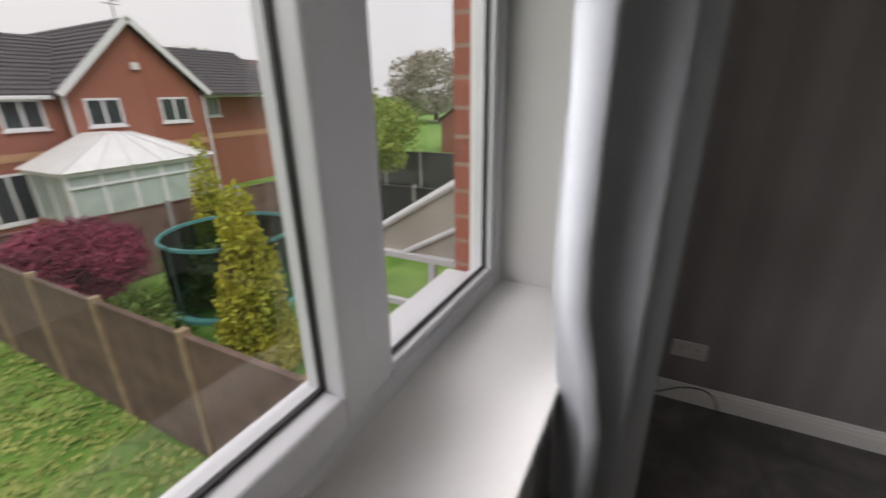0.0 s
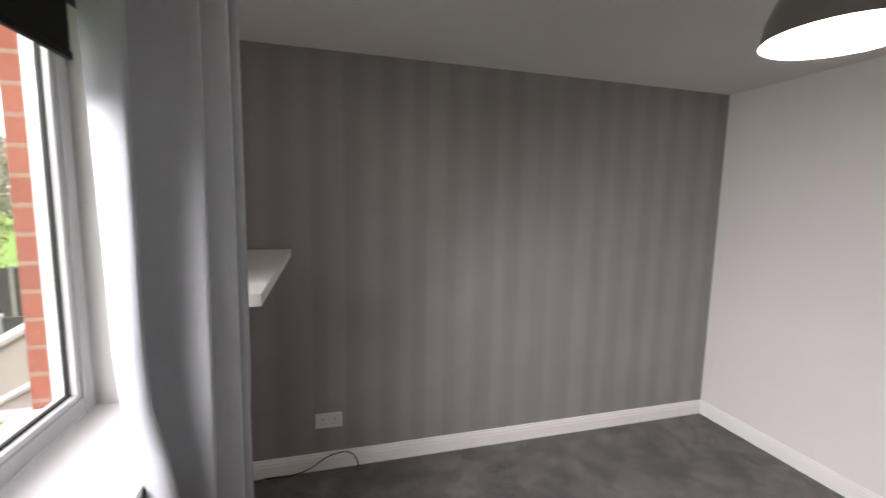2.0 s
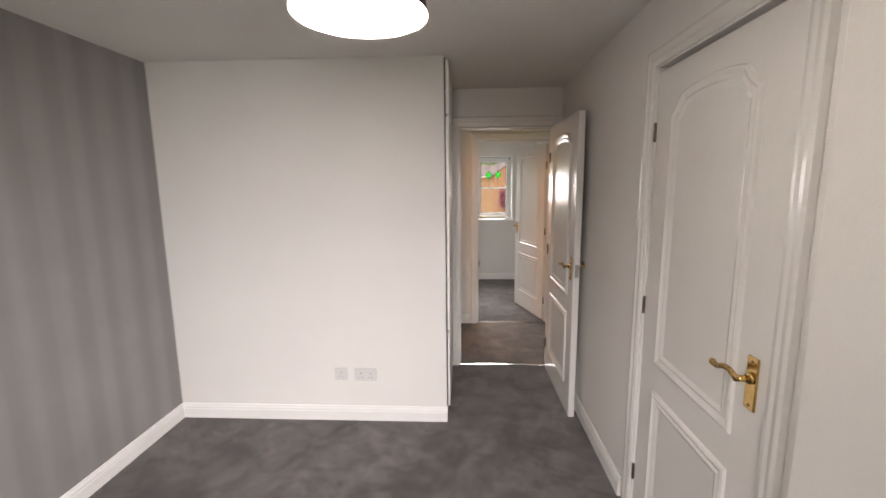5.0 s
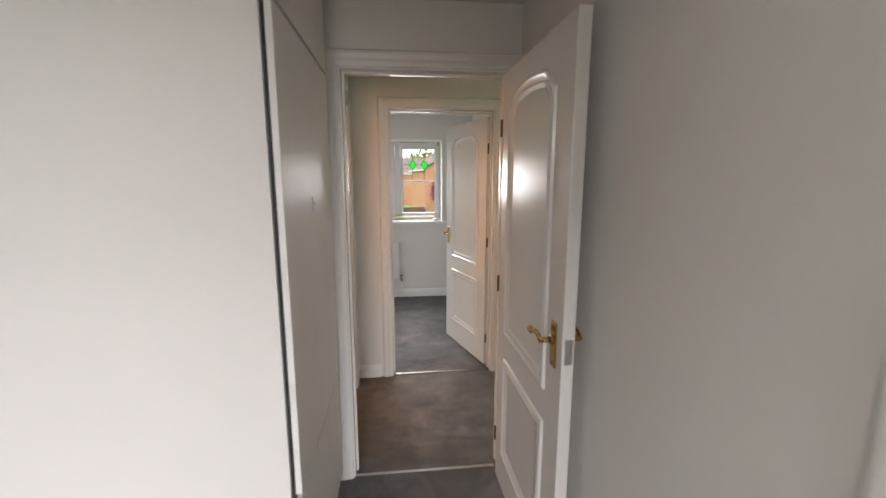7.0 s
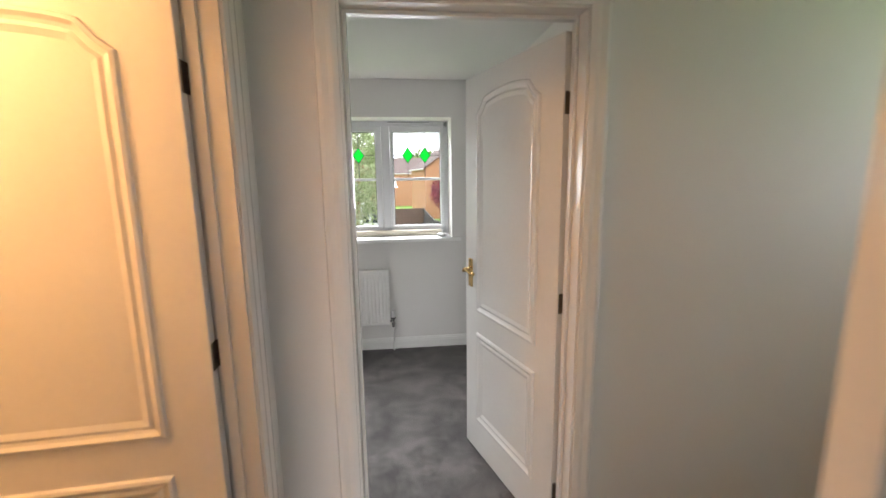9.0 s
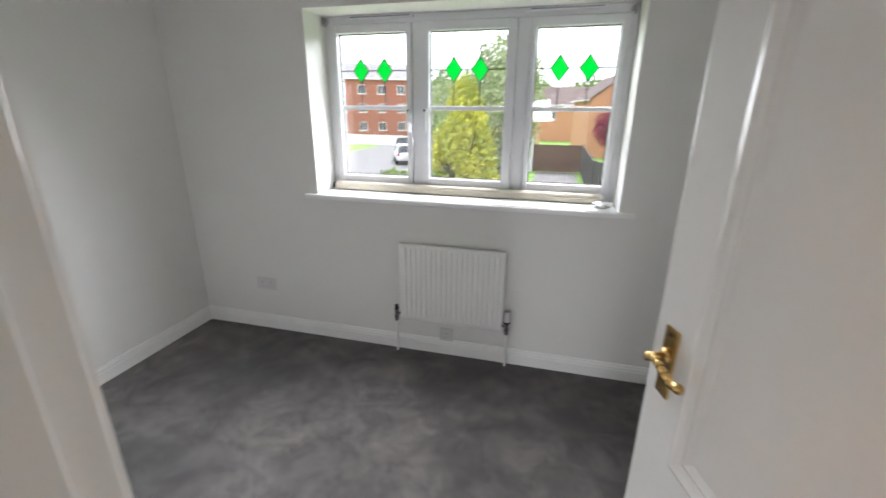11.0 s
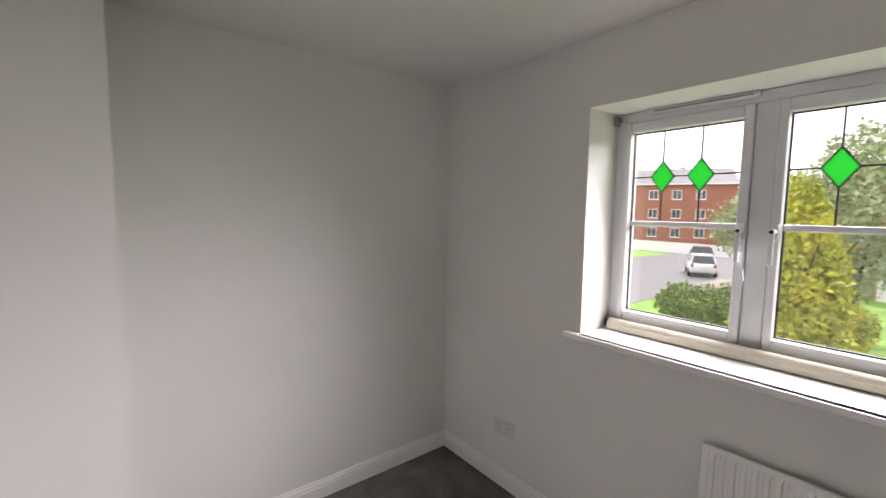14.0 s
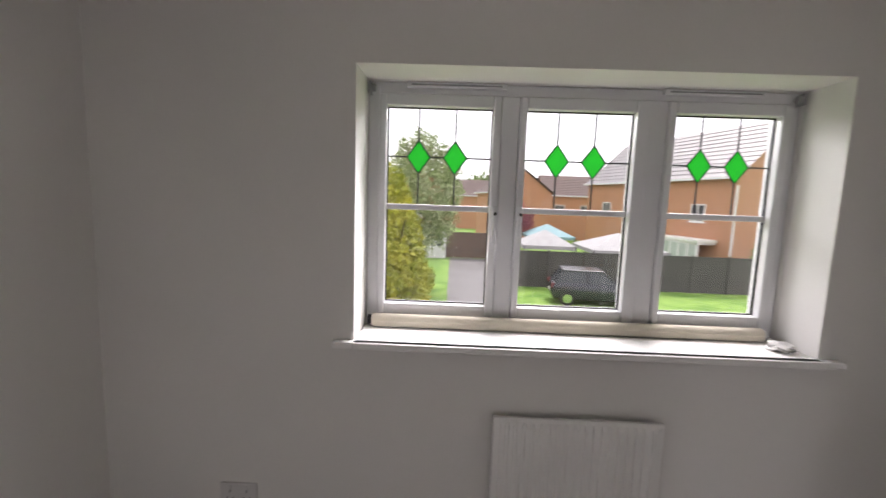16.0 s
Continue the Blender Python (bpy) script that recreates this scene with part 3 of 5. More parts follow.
def front_window():
    e = thing("window_front", pose(0, 0, 0), "white plastic three-light window with green diamond leaded panes", "window", kind="structure")
    y0, y1, g = 4.42, 4.50, 4.455
    part("window_frame", boxes((0.956, 1.0, y0, y1, 0.985, 1.984), (2.64, 2.676, y0, y1, 0.985, 1.984), (1.0, 2.64, y0, y1, 1.94, 1.984),
                               (1.0, 2.64, y0, y1, 0.985, 1.025), (1.497, 1.568, y0, y1, 1.025, 1.94), (2.09, 2.16, y0, y1, 1.025, 1.94), bevel=0.004), UPVC, e)
    for i, (a, b) in enumerate(((1.0, 1.497), (1.568, 2.09), (2.16, 2.64))):
        ga, gb = a + 0.03, b - (0.055 if i == 1 else 0.035)
        z0, z1 = 1.075, 1.892
        sash = part("casement", boxes((a + 0.002, ga, y0 - 0.014, y1 - 0.02, 1.027, 1.938), (gb, b - 0.002, y0 - 0.014, y1 - 0.02, 1.027, 1.938),
                                      (ga, gb, y0 - 0.014, y1 - 0.02, z1, 1.938), (ga, gb, y0 - 0.014, y1 - 0.02, 1.027, z0), bevel=0.005), UPVC, e)
        part("gasket", boxes((ga, ga + 0.005, g - 0.012, g - 0.003, z0, z1), (gb - 0.005, gb, g - 0.012, g - 0.003, z0, z1),
                             (ga + 0.005, gb - 0.005, g - 0.012, g - 0.003, z1 - 0.005, z1), (ga + 0.005, gb - 0.005, g - 0.012, g - 0.003, z0, z0 + 0.005)), DARKGAP, sash)
        part("glazing_bar", boxes((ga, gb, g - 0.016, g + 0.012, 1.472, 1.496), bevel=0.004), UPVC, sash)
        pane("pane", ga, gb, z0, z1, g, sash)
        mid = (1.236, 1.811, 2.395)[i]
        bm = bmesh.new()
        r = 0.003
        za, zb, zc = 1.496, 1.693, z1
        for cx in (mid - 0.076, mid + 0.076):
            box(bm, cx - r, cx + r, g - 0.006, g - 0.0025, za, zb - 0.068)
            box(bm, cx - r, cx + r, g - 0.006, g - 0.0025, zb + 0.068, zc)
            for p, q in (((cx, zb + 0.068), (cx + 0.049, zb)), ((cx + 0.049, zb), (cx, zb - 0.068)), ((cx, zb - 0.068), (cx - 0.049, zb)), ((cx - 0.049, zb), (cx, zb + 0.068))):
                cyl(bm, (p[0], g - 0.005, p[1]), (q[0], g - 0.005, q[1]), 0.0032, seg=6)
        for p, q in ((ga, mid - 0.125), (mid - 0.027, mid + 0.027), (mid + 0.125, gb)):
            box(bm, p, q, g - 0.006, g - 0.0025, zb - r, zb + r)
        part("lead_came", bm, LEAD, sash, "thin dark lead strips")
        for cx in (mid - 0.076, mid + 0.076):
            bm = bmesh.new()
            f = [bm.verts.new(v) for v in ((cx, g - 0.004, zb - 0.066), (cx + 0.047, g - 0.004, zb), (cx, g - 0.004, zb + 0.066), (cx - 0.047, g - 0.004, zb))]
            k = bm.faces.new(f)
            ex = bmesh.ops.extrude_face_region(bm, geom=[k])
            bmesh.ops.translate(bm, vec=(0, -0.003, 0), verts=[v for v in ex["geom"] if isinstance(v, bmesh.types.BMVert)])
            bmesh.ops.recalc_face_normals(bm, faces=bm.faces[:])
            d = part("diamond_pane", bm, GREEN, sash, "bright green diamond glass")
            d.visible_shadow = False
    window_handle(e, 1.482, 1.47, y0 - 0.014, 1)
    window_handle(e, 1.585, 1.47, y0 - 0.014, 1)
    for a, b in ((1.11, 1.51), (2.13, 2.53)):
        bm = boxes((a, b, y0 - 0.022, y0, 1.962, 1.983), bevel=0.004)
        v = part("trickle_vent", bm, UPVC, e, "white slotted trickle vent")
        part("vent_slot", boxes((a + 0.02, b - 0.02, y0 - 0.0235, y0 - 0.0215, 1.969, 1.975)), GREYPLASTIC, v)
    for x, s in ((0.962, 1), (2.66, -1)):
        bm = boxes((x, x + s * 0.008, y0 - 0.05, y0 - 0.005, 1.93, 1.975), bevel=0.002)
        cyl(bm, (x, y0 - 0.03, 1.952), (x + s * 0.025, y0 - 0.03, 1.952), 0.014)
        tagged(mesh_ob("blind_bracket", bm, GREYPLASTIC), "grey plastic roller blind bracket in the window reveal", "bracket", "brackets of the blind")
    structure("window_sill_front", boxes((0.956, 2.676, 4.15, 4.42, 0.957, 0.984), (0.882, 2.752, 4.152, 4.188, 0.957, 0.984), bevel=0.005), SATIN, "white gloss window board projecting over the radiator", "window sill")


front_window()

blind = thing("roller_blind", pose(0, 0, 0), "cream roller blind lying rolled up on the window board", "roller blind")
bm = bmesh.new()
cyl(bm, (0.99, 4.375, 1.011), (2.60, 4.375, 1.011), 0.0265, seg=24)
part("fabric_roll", bm, CREAM, blind, "", True)
part("fabric_edge", boxes((0.99, 2.60, 4.3485, 4.351, 0.99, 1.012)), CREAM, blind)
bm = bmesh.new()
cyl(bm, (0.972, 4.375, 1.011), (0.99, 4.375, 1.011), 0.02)
part("end_plug", bm, BLACK, blind, "black end plug")
bm = bmesh.new()
cyl(bm, (2.60, 4.375, 1.011), (2.615, 4.375, 1.011), 0.02)
part("end_plug", bm, PLASTIC, blind)
bag = bmesh.new()
bmesh.ops.create_icosphere(bag, subdivisions=3, radius=1.0)
for v in bag.verts:
    k = 0.8 + 0.45 * noise.noise(v.co * 2.3)
    v.co = Vector((2.60 + v.co.x * 0.055 * k, 4.26 + v.co.y * 0.05 * k, max(0.9845, 1.0 + v.co.z * 0.022 * k)))
tagged(mesh_ob("screw_bag", bag, PLASTIC), "crumpled clear plastic bag of fittings on the window board", "plastic bag")


def rear_window():
    e = thing("window_rear", pose(0, 0, 0), "white plastic casement window with a fixed light", "window", kind="structure")
    y0, y1, g = -3.265, -3.335, -3.30
    part("window_frame", boxes((1.022, 1.066, y1, y0, 0.967, 2.049), (2.226, 2.269, y1, y0, 0.967, 2.049), (1.066, 2.226, y1, y0, 2.0, 2.049),
                               (1.066, 2.226, y1, y0, 0.967, 1.008), (1.568, 1.638, y1, y0, 1.008, 2.0), bevel=0.004), UPVC, e)
    part("bead", boxes((1.066, 1.084, g, y0 - 0.006, 1.008, 2.0), (1.552, 1.568, g, y0 - 0.006, 1.008, 2.0), (1.084, 1.552, g, y0 - 0.006, 1.008, 1.022), bevel=0.003), UPVC, e)
    part("gasket", boxes((1.084, 1.089, g + 0.003, g + 0.012, 1.022, 2.0), (1.547, 1.552, g + 0.003, g + 0.012, 1.022, 2.0), (1.089, 1.547, g + 0.003, g + 0.012, 1.022, 1.027)), DARKGAP, e)
    pane("pane", 1.084, 1.552, 1.022, 2.0, g, e)
    s = part("casement", boxes((1.64, 1.695, y1 + 0.01, y0 + 0.014, 1.01, 1.998), (2.17, 2.224, y1 + 0.01, y0 + 0.014, 1.01, 1.998),
                               (1.695, 2.17, y1 + 0.01, y0 + 0.014, 1.01, 1.065), (1.695, 2.17, y1 + 0.01, y0 + 0.014, 1.945, 1.998), bevel=0.006), UPVC, e)
    part("gasket", boxes((1.695, 1.70, g + 0.003, g + 0.012, 1.065, 1.945), (1.70, 2.17, g + 0.003, g + 0.012, 1.065, 1.07), (1.6385, 1.6405, y0, y0 + 0.004, 1.01, 1.998)), DARKGAP, s)
    pane("pane", 1.695, 2.17, 1.065, 1.945, g, s)
    structure("window_sill_rear", boxes((1.022, 2.269, -3.264, -3.012, 0.946, 0.966), bevel=0.004), SATIN, "white gloss window board of the rear window", "window sill")


rear_window()
rb = thing("roller_blind", pose(0, 0, 0), "black roller blind drawn up at the head of the window", "roller blind")
bm = bmesh.new()
cyl(bm, (1.03, -3.215, 2.0), (2.26, -3.215, 2.0), 0.032, seg=20)
part("fabric_roll", bm, BLACK, rb, "", True)
part("blind_cloth", boxes((1.045, 2.25, -3.249, -3.246, 1.87, 2.0)), BLACK, rb)
part("bottom_bar", boxes((1.045, 2.25, -3.254, -3.24, 1.85, 1.872), bevel=0.004), BLACK, rb)

structure("outer_sill_rear", boxes((0.986, 2.309, -3.45, -3.337, 0.915, 0.955), bevel=0.006), UPVC, "white plastic outer sill of the rear window", "window sill")

# curtain: a bunched, pleated cloth
bm = bmesh.new()
cols, rowsn = 64, 22
grid = []
for j in range(rowsn + 1):
    f = j / rowsn
    z = 2.262 - f * 2.235
    line = []
    for i in range(cols + 1):
        u = i / cols
        fold = math.sin(u * math.pi * 9 + 0.5 * math.sin(f * 3)) * (0.038 + 0.01 * f)
        fold += 0.014 * math.sin(u * 31 + 2 * f)
        x = 1.455 - 0.36 * u + 0.02 * math.sin(u * 19 + f * 2) + 0.02 * (1 - f) * (0.5 - u)
        y = -2.995 + 0.11 * min(1, u * 1.8) - 0.05 * max(0, u - 0.75) + fold
        y -= 0.055 * max(0, 1 - u / 0.22) * min(1, max(0, (z - 0.97) / 0.2))
        line.append(bm.verts.new((x, y, z)))
    grid.append(line)
for a, b in zip(grid, grid[1:]):
    for i in range(cols):
        bm.faces.new((a[i], a[i + 1], b[i + 1], b[i]))
cur = tagged(mesh_ob("curtain", bm, CURTAIN, None, True), "bunched pale blue-grey cloth curtain drawn beside the window", "curtain")
so = cur.modifiers.new("thickness", "SOLIDIFY")
so.thickness = 0.003

shelf = thing("floating_shelf", pose(0, 0, 0), "thick white box shelf fixed beside the window", "shelf")
part("board", boxes((0.003, 1.066, -3.108, -2.836, 1.226, 1.262), bevel=0.002), SATIN, shelf)

# pendant lamp
pl = thing("pendant_lamp", pose(1.72, -1.737, -0.017), "grey metal dome pendant lamp, lit, hanging from the ceiling", "pendant lamp")
bm = bmesh.new()
dome = [(0.018, 2.0), (0.03, 1.998), (0.055, 1.988), (0.082, 1.968), (0.104, 1.938), (0.117, 1.905), (0.122, 1.872), (0.124, 1.862)]
lathe(bm, dome)
part("shade", bm, SHADE, pl, "domed grey enamelled shade", True)
bm = bmesh.new()
lathe(bm, [(0.124, 1.862), (0.12, 1.864), (0.113, 1.905), (0.1, 1.936), (0.079, 1.964), (0.053, 1.984), (0.02, 1.994)])
part("shade_lining", bm, SHADE_IN, pl, "white inner lining", True)
bm = bmesh.new()
cyl(bm, (0, 0, 1.865), (0, 0, 1.868), 0.1195, seg=40)
part("diffuser", bm, DIFF, pl, "glowing round diffuser")
bm = bmesh.new()
cyl(bm, (0, 0, 1.99), (0, 0, 2.06), 0.02)
cyl(bm, (0, 0, 2.06), (0, 0, 2.28), 0.004, seg=8)
part("cord", bm, PLASTIC, pl)
bm = bmesh.new()
lathe(bm, [(0.0, 2.257), (0.03, 2.26), (0.048, 2.277), (0.05, 2.297)])
part("ceiling_rose", bm, PLASTIC, pl, "", True)


# sockets
def outlet(name, m, width, gangs, label, category="socket"):
    """Face plate on a wall; origin on the wall face at the plate's middle, out is -y."""
    e = thing(name, m, label, category)
    part("face_plate", boxes((-width / 2, width / 2, -0.010, 0.0, -0.043, 0.043), bevel=0.004), PLASTIC, e)
    for i in range(gangs):
        cx = (i - (gangs - 1) / 2) * 0.065
        for xa, xb, za, zb in ((-0.003, 0.003, 0.004, 0.014), (-0.014, -0.007, -0.02, -0.016), (0.007, 0.014, -0.02, -0.016)):
            part("pin_hole", boxes((cx + xa, cx + xb, -0.0112, -0.0098, za, zb)), GREYPLASTIC, e)
        if gangs == 2:
            part("rocker_switch", boxes((cx - 0.006, cx + 0.006, -0.014, -0.0095, 0.018, 0.034), bevel=0.0015), PLASTIC, e)
    return e


outlet("aerial_socket", pose(1.103, 0.0, 0.323), 0.086, 1, "small white single socket on the plain white wall")
outlet("double_socket", pose(1.264, 0.0, 0.320), 0.147, 2, "white plastic double wall socket with switches on plain wall")
outlet("double_socket", pose(0.0, -2.657, 0.29, 0, 0, 90), 0.147, 2, "white plastic double wall socket with switches on grey wallpaper")
outlet("double_socket", pose(0.505, 4.19, 0.338), 0.147, 2, "white plastic double wall socket with switches near the corner")
outlet("aerial_socket", pose(1.779, 4.176, 0.145), 0.086, 1, "small white single socket below the radiator")

# black cable lying along the skirting
cu = bpy.data.curves.new("cable", "CURVE")
cu.dimensions, cu.bevel_depth = "3D", 0.003
sp = cu.splines.new("BEZIER")
pts = [(0.02, -3.0, 0.004), (0.05, -2.80, 0.03), (0.03, -2.62, 0.10), (0.022, -2.53, 0.08), (0.06, -2.49, 0.004)]
sp.bezier_points.add(len(pts) - 1)
for bp, p in zip(sp.bezier_points, pts):
    bp.co, bp.handle_left_type, bp.handle_right_type = p, "AUTO", "AUTO"
cu.materials.append(BLACK)
tagged(new("cable", cu), "thin black cable trailing over the skirting board", "cable")

# white plug end on the carpet
bm = boxes((0.24, 0.28, -2.99, -2.95, 0.0, 0.03), (0.26, 0.30, -2.96, -2.935, 0.0, 0.045), bevel=0.006)
tagged(mesh_ob("cable_plug", bm, PLASTIC), "small white plastic plug lying on the carpet", "plug")

# radiators


def radiator(m, width, height, label):
    e = thing("radiator", m, label, "radiator")
    bm = bmesh.new()
    n = int(width / 0.033)
    prof = []
    for i in range(n):
        x = -width / 2 + 0.02 + (width - 0.04) * i / n
        w = (width - 0.04) / n
        prof += [(x, 0.0), (x + 0.16 * w, 0.0), (x + 0.30 * w, -0.007), (x + 0.72 * w, -0.007), (x + 0.86 * w, 0.0)]
    prof = [(-width / 2, 0.004), (-width / 2 + 0.003, 0)] + prof + [(width / 2 - 0.003, 0), (width / 2, 0.004)]
    lv = [(0.0, 0.006, 0), (0.012, 0.0, 0), (0.03, 0.0, 1), (height - 0.03, 0.0, 1), (height - 0.012, 0.0, 0), (height, 0.006, 0)]
    rings = [[bm.verts.new((x, (y * on if y < 0 else y) + off, z)) for x, y in prof] for z, off, on in lv]
    for a, b in zip(rings, rings[1:]):
        for i in range(len(prof) - 1):
            bm.faces.new((a[i], a[i + 1], b[i + 1], b[i]))
    box(bm, -width / 2, width / 2, 0.006, 0.02, 0, height)
    bmesh.ops.recalc_face_normals(bm, faces=bm.faces[:])
    part("panel", bm, SATIN, e)
    for bx in (-width / 2 + 0.08, width / 2 - 0.11):
        part("bracket", boxes((bx, bx + 0.03, 0.02, 0.05, 0.05, height - 0.05)), SATIN, e)
    for s in (-1, 1):
        x = s * (width / 2 + 0.028)
        bm = bmesh.new()
        cyl(bm, (s * width / 2, 0.012, 0.035), (x, 0.012, 0.035), 0.009, seg=10)
        cyl(bm, (x, 0.012, -0.02), (x, 0.012, 0.055), 0.012, seg=12)
        cyl(bm, (x, 0.012, 0.0), (x, 0.012, 0.018), 0.016, seg=6)
        v = part("valve", bm, CHROME, e, "chrome radiator valve")
        bm = bmesh.new()
        if s < 0:
            cyl(bm, (x, 0.012, 0.055), (x, 0.012, 0.085), 0.014, 0.011, 14)
            part("cap", bm, BLACK, v)
        else:
            cyl(bm, (x, 0.012, 0.055), (x, 0.012, 0.068), 0.021, seg=16)
            part("collar", bm, BLACK, v)
            bm = bmesh.new()
            cyl(bm, (x, 0.012, 0.068), (x, 0.012, 0.13), 0.022, 0.018, 18)
            part("thermostat_head", bm, PLASTIC, v, "white thermostat head")
        bm = bmesh.new()
        cyl(bm, (x, 0.012, -0.235), (x, 0.012, -0.02), 0.0075, seg=10)
        part("pipe", bm, SATIN, e)
    return e


radiator(pose(1.805, 4.135, 0.235), 0.63, 0.49, "white fluted panel radiator below the window")
radiator(pose(1.64, -3.055, 0.15, 0, 0, 180), 0.9, 0.6, "white fluted panel radiator under the rear window board")

# ---- outdoors ----
GZ = -2.7
structure("ground", boxes((-700, 700, -700, 700, GZ - 0.5, GZ)), GRASS, "mown green lawns reaching away to the distance", "grass")
structure("road", boxes((-60, 60, 12.2, 14.9, GZ, GZ + 0.02), (-18.0, -7.6, 14.9, 70, GZ, GZ + 0.02), (1.2, 3.9, 14.9, 33, GZ, GZ + 0.02)), ASPHALT, "wet grey asphalt road and drive", "road")
structure("pavement", boxes((-8.0, -4.6, 27, 34, GZ, GZ + 0.03), (-9.0, 4.6, -6.3, -3.5, GZ, GZ + 0.03)), PAVING, "pale concrete paving beside the house and drive", "pavement")


def fence(x0, y0, x1, y1, z, h, material, post, label, step=1.85):
    d = Vector((x1 - x0, y1 - y0, 0))
    L = d.length
    e = thing("garden_fence", Matrix.Translation((x0, y0, z)) @ Matrix.Rotation(math.atan2(d.y, d.x), 4, "Z"), label, "fence", "garden fences")
    n = max(1, round(L / step))
    w = L / n
    for i in range(n + 1):
        part("post", boxes((i * w - 0.05, i * w + 0.05, -0.06, 0.06, 0, h + 0.06), bevel=0.01), post, e)
    bm = boxes((0.05, w - 0.05, -0.02, 0.02, 0.02, 0.17))
    k = 12
    for j in range(k):
        zz = 0.17 + (h - 0.2) * j / k
        box(bm, 0.05, w - 0.05, -0.016 + 0.006 * (j % 2), 0.016, zz, zz + (h - 0.2) / k + 0.004)
    box(bm, 0.05, w - 0.05, -0.035, 0.035, h - 0.03, h)
    first = part("fence_panel", bm, material, e)
    for i in range(1, n):
        o = new("fence_panel", first.data)
        o.parent = e
        o.location = (i * w, 0, 0)
    return e


fence(-0.1, -3.6, -0.1, -18, GZ, 1.8, WOOD, POSTW, "brown overlap timber fence between the back gardens")
fence(-0.1, -14.2, -7.6, -13.4, GZ, 1.75, WOOD, CONC, "brown timber fence with concrete posts at the garden end")
fence(-7.6, -3.6, -7.6, -14, GZ, 1.8, WOOD_G, CONC, "grey timber fence with concrete posts")
fence(-14.2, -3, -14.2, -20, GZ, 1.8, WOOD_G, CONC, "grey timber fence with concrete posts")
fence(4.4, 23.4, 24, 23.4, GZ, 1.85, WOOD_G, WOOD_G, "dark grey-brown timber fence along the grass verge")
fence(4.3, 23.6, 4.3, 33, GZ, 1.85, WOOD_G, WOOD_G, "dark grey-brown timber fence beside the drive")


def gable_roof(bm, x0, x1, y0, y1, z, ridge, axis, rows=14, over=0.25):
    """A pitched roof laid in stepped courses of tiles, with its ridge along x or y."""
    def P(u, v, w):
        return (u, v, w) if axis == "x" else (v, u, w)
    a0, a1, b0, b1 = (x0, x1, y0, y1) if axis == "x" else (y0, y1, x0, x1)
    mid, half = (b0 + b1) / 2, (b1 - b0) / 2 + over
    rise = ridge - z
    for s in (-1, 1):
        for i in range(rows):
            f0, f1 = i / rows, (i + 1) / rows
            q0, q1 = mid + s * half * (1 - f0), mid + s * half * (1 - f1)
            za, zb = z + rise * f0, z + rise * f1
            v = [bm.verts.new(P(a0 - over, q0, za + 0.05)), bm.verts.new(P(a1 + over, q0, za + 0.05)), bm.verts.new(P(a1 + over, q1, zb)), bm.verts.new(P(a0 - over, q1, zb)),
                 bm.verts.new(P(a0 - over, q0, za - 0.06)), bm.verts.new(P(a1 + over, q0, za - 0.06))]
            bm.faces.new(v[:4])
            bm.faces.new((v[4], v[5], v[1], v[0]))
    return bm


def gable_wall(bm, x0, x1, y0, y1, z0, z1, ridge, axis):
    box(bm, x0, x1, y0, y1, z0, z1)
    for e0, e1 in (((y0, y0 + 0.2), (y1 - 0.2, y1)) if axis == "y" else ((x0, x0 + 0.2), (x1 - 0.2, x1))):
        if axis == "y":
            a = [bm.verts.new((x, y, z)) for y in (e0, e1) for x, z in ((x0, z1), (x1, z1), ((x0 + x1) / 2, ridge))]
        else:
            a = [bm.verts.new((x, y, z)) for x in (e0, e1) for y, z in ((y0, z1), (y1, z1), ((y0 + y1) / 2, ridge))]
        bm.faces.new(a[:3])
        bm.faces.new(a[3:])
        for i in range(3):
            bm.faces.new((a[i], a[(i + 1) % 3], a[3 + (i + 1) % 3], a[3 + i]))
    return bm


def house_window(parent, u, v, z, w, h, facing):
    """Casement of a far house: reveal, frame bars and dark panes. facing: 's', 'n' or 'w' face on the wall line v."""
    def B(a0, a1, d0, d1, c0, c1):
        if facing == "n":
            return (a0, a1, v - d1, v - d0, c0, c1)
        if facing == "s":
            return (a0, a1, v + d0, v + d1, c0, c1)
        return (v + d0, v + d1, a0, a1, c0, c1)
    f = 0.075
    rows = [B(u, u + w, -0.05, 0.03, z, z + f), B(u, u + w, -0.05, 0.03, z + h - f, z + h), B(u, u + f, -0.05, 0.03, z + f, z + h - f), B(u + w - f, u + w, -0.05, 0.03, z + f, z + h - f),
            B(u + w * 0.5 - 0.04, u + w * 0.5 + 0.04, -0.05, 0.03, z + f, z + h - f)]
    o = part("window", boxes(*rows), UPVC, parent)
    part("pane", boxes(B(u + f, u + w - f, -0.02, 0.0, z + f, z + h - f)), DARKGLASS, o)
    part("sill", boxes(B(u - 0.06, u + w + 0.06, -0.09, 0.02, z - 0.07, z)), UPVC, o)


# rear brick house
rh = thing("brick_house", pose(0, 0, 0), "red brick house with dark tiled gables behind the garden", "house", "houses")
part("wall", gable_wall(bmesh.new(), -10.2, -5.4, -30, -21, GZ, 1.75, 4.15, "y"), BRICK, rh)
part("wing_wall", boxes((-5.4, 4, -29, -21.6, GZ, 1.7)), BRICK, rh)
part("wing_wall", boxes((-15.5, -10.2, -29, -22.4, GZ, 1.7)), BRICK, rh)
part("buff_band", boxes((-10.22, -5.38, -21.02, -20.98, -0.35, -0.1), (-5.37, 4, -21.62, -21.58, -0.35, -0.1), (-15.5, -10.22, -22.42, -22.38, -0.35, -0.1)), BRICK_BAND, rh, "band of buff bricks")
part("roof", gable_roof(bmesh.new(), -10.2, -5.4, -30, -20.95, 1.7, 4.3, "y", 15), TILE, rh)
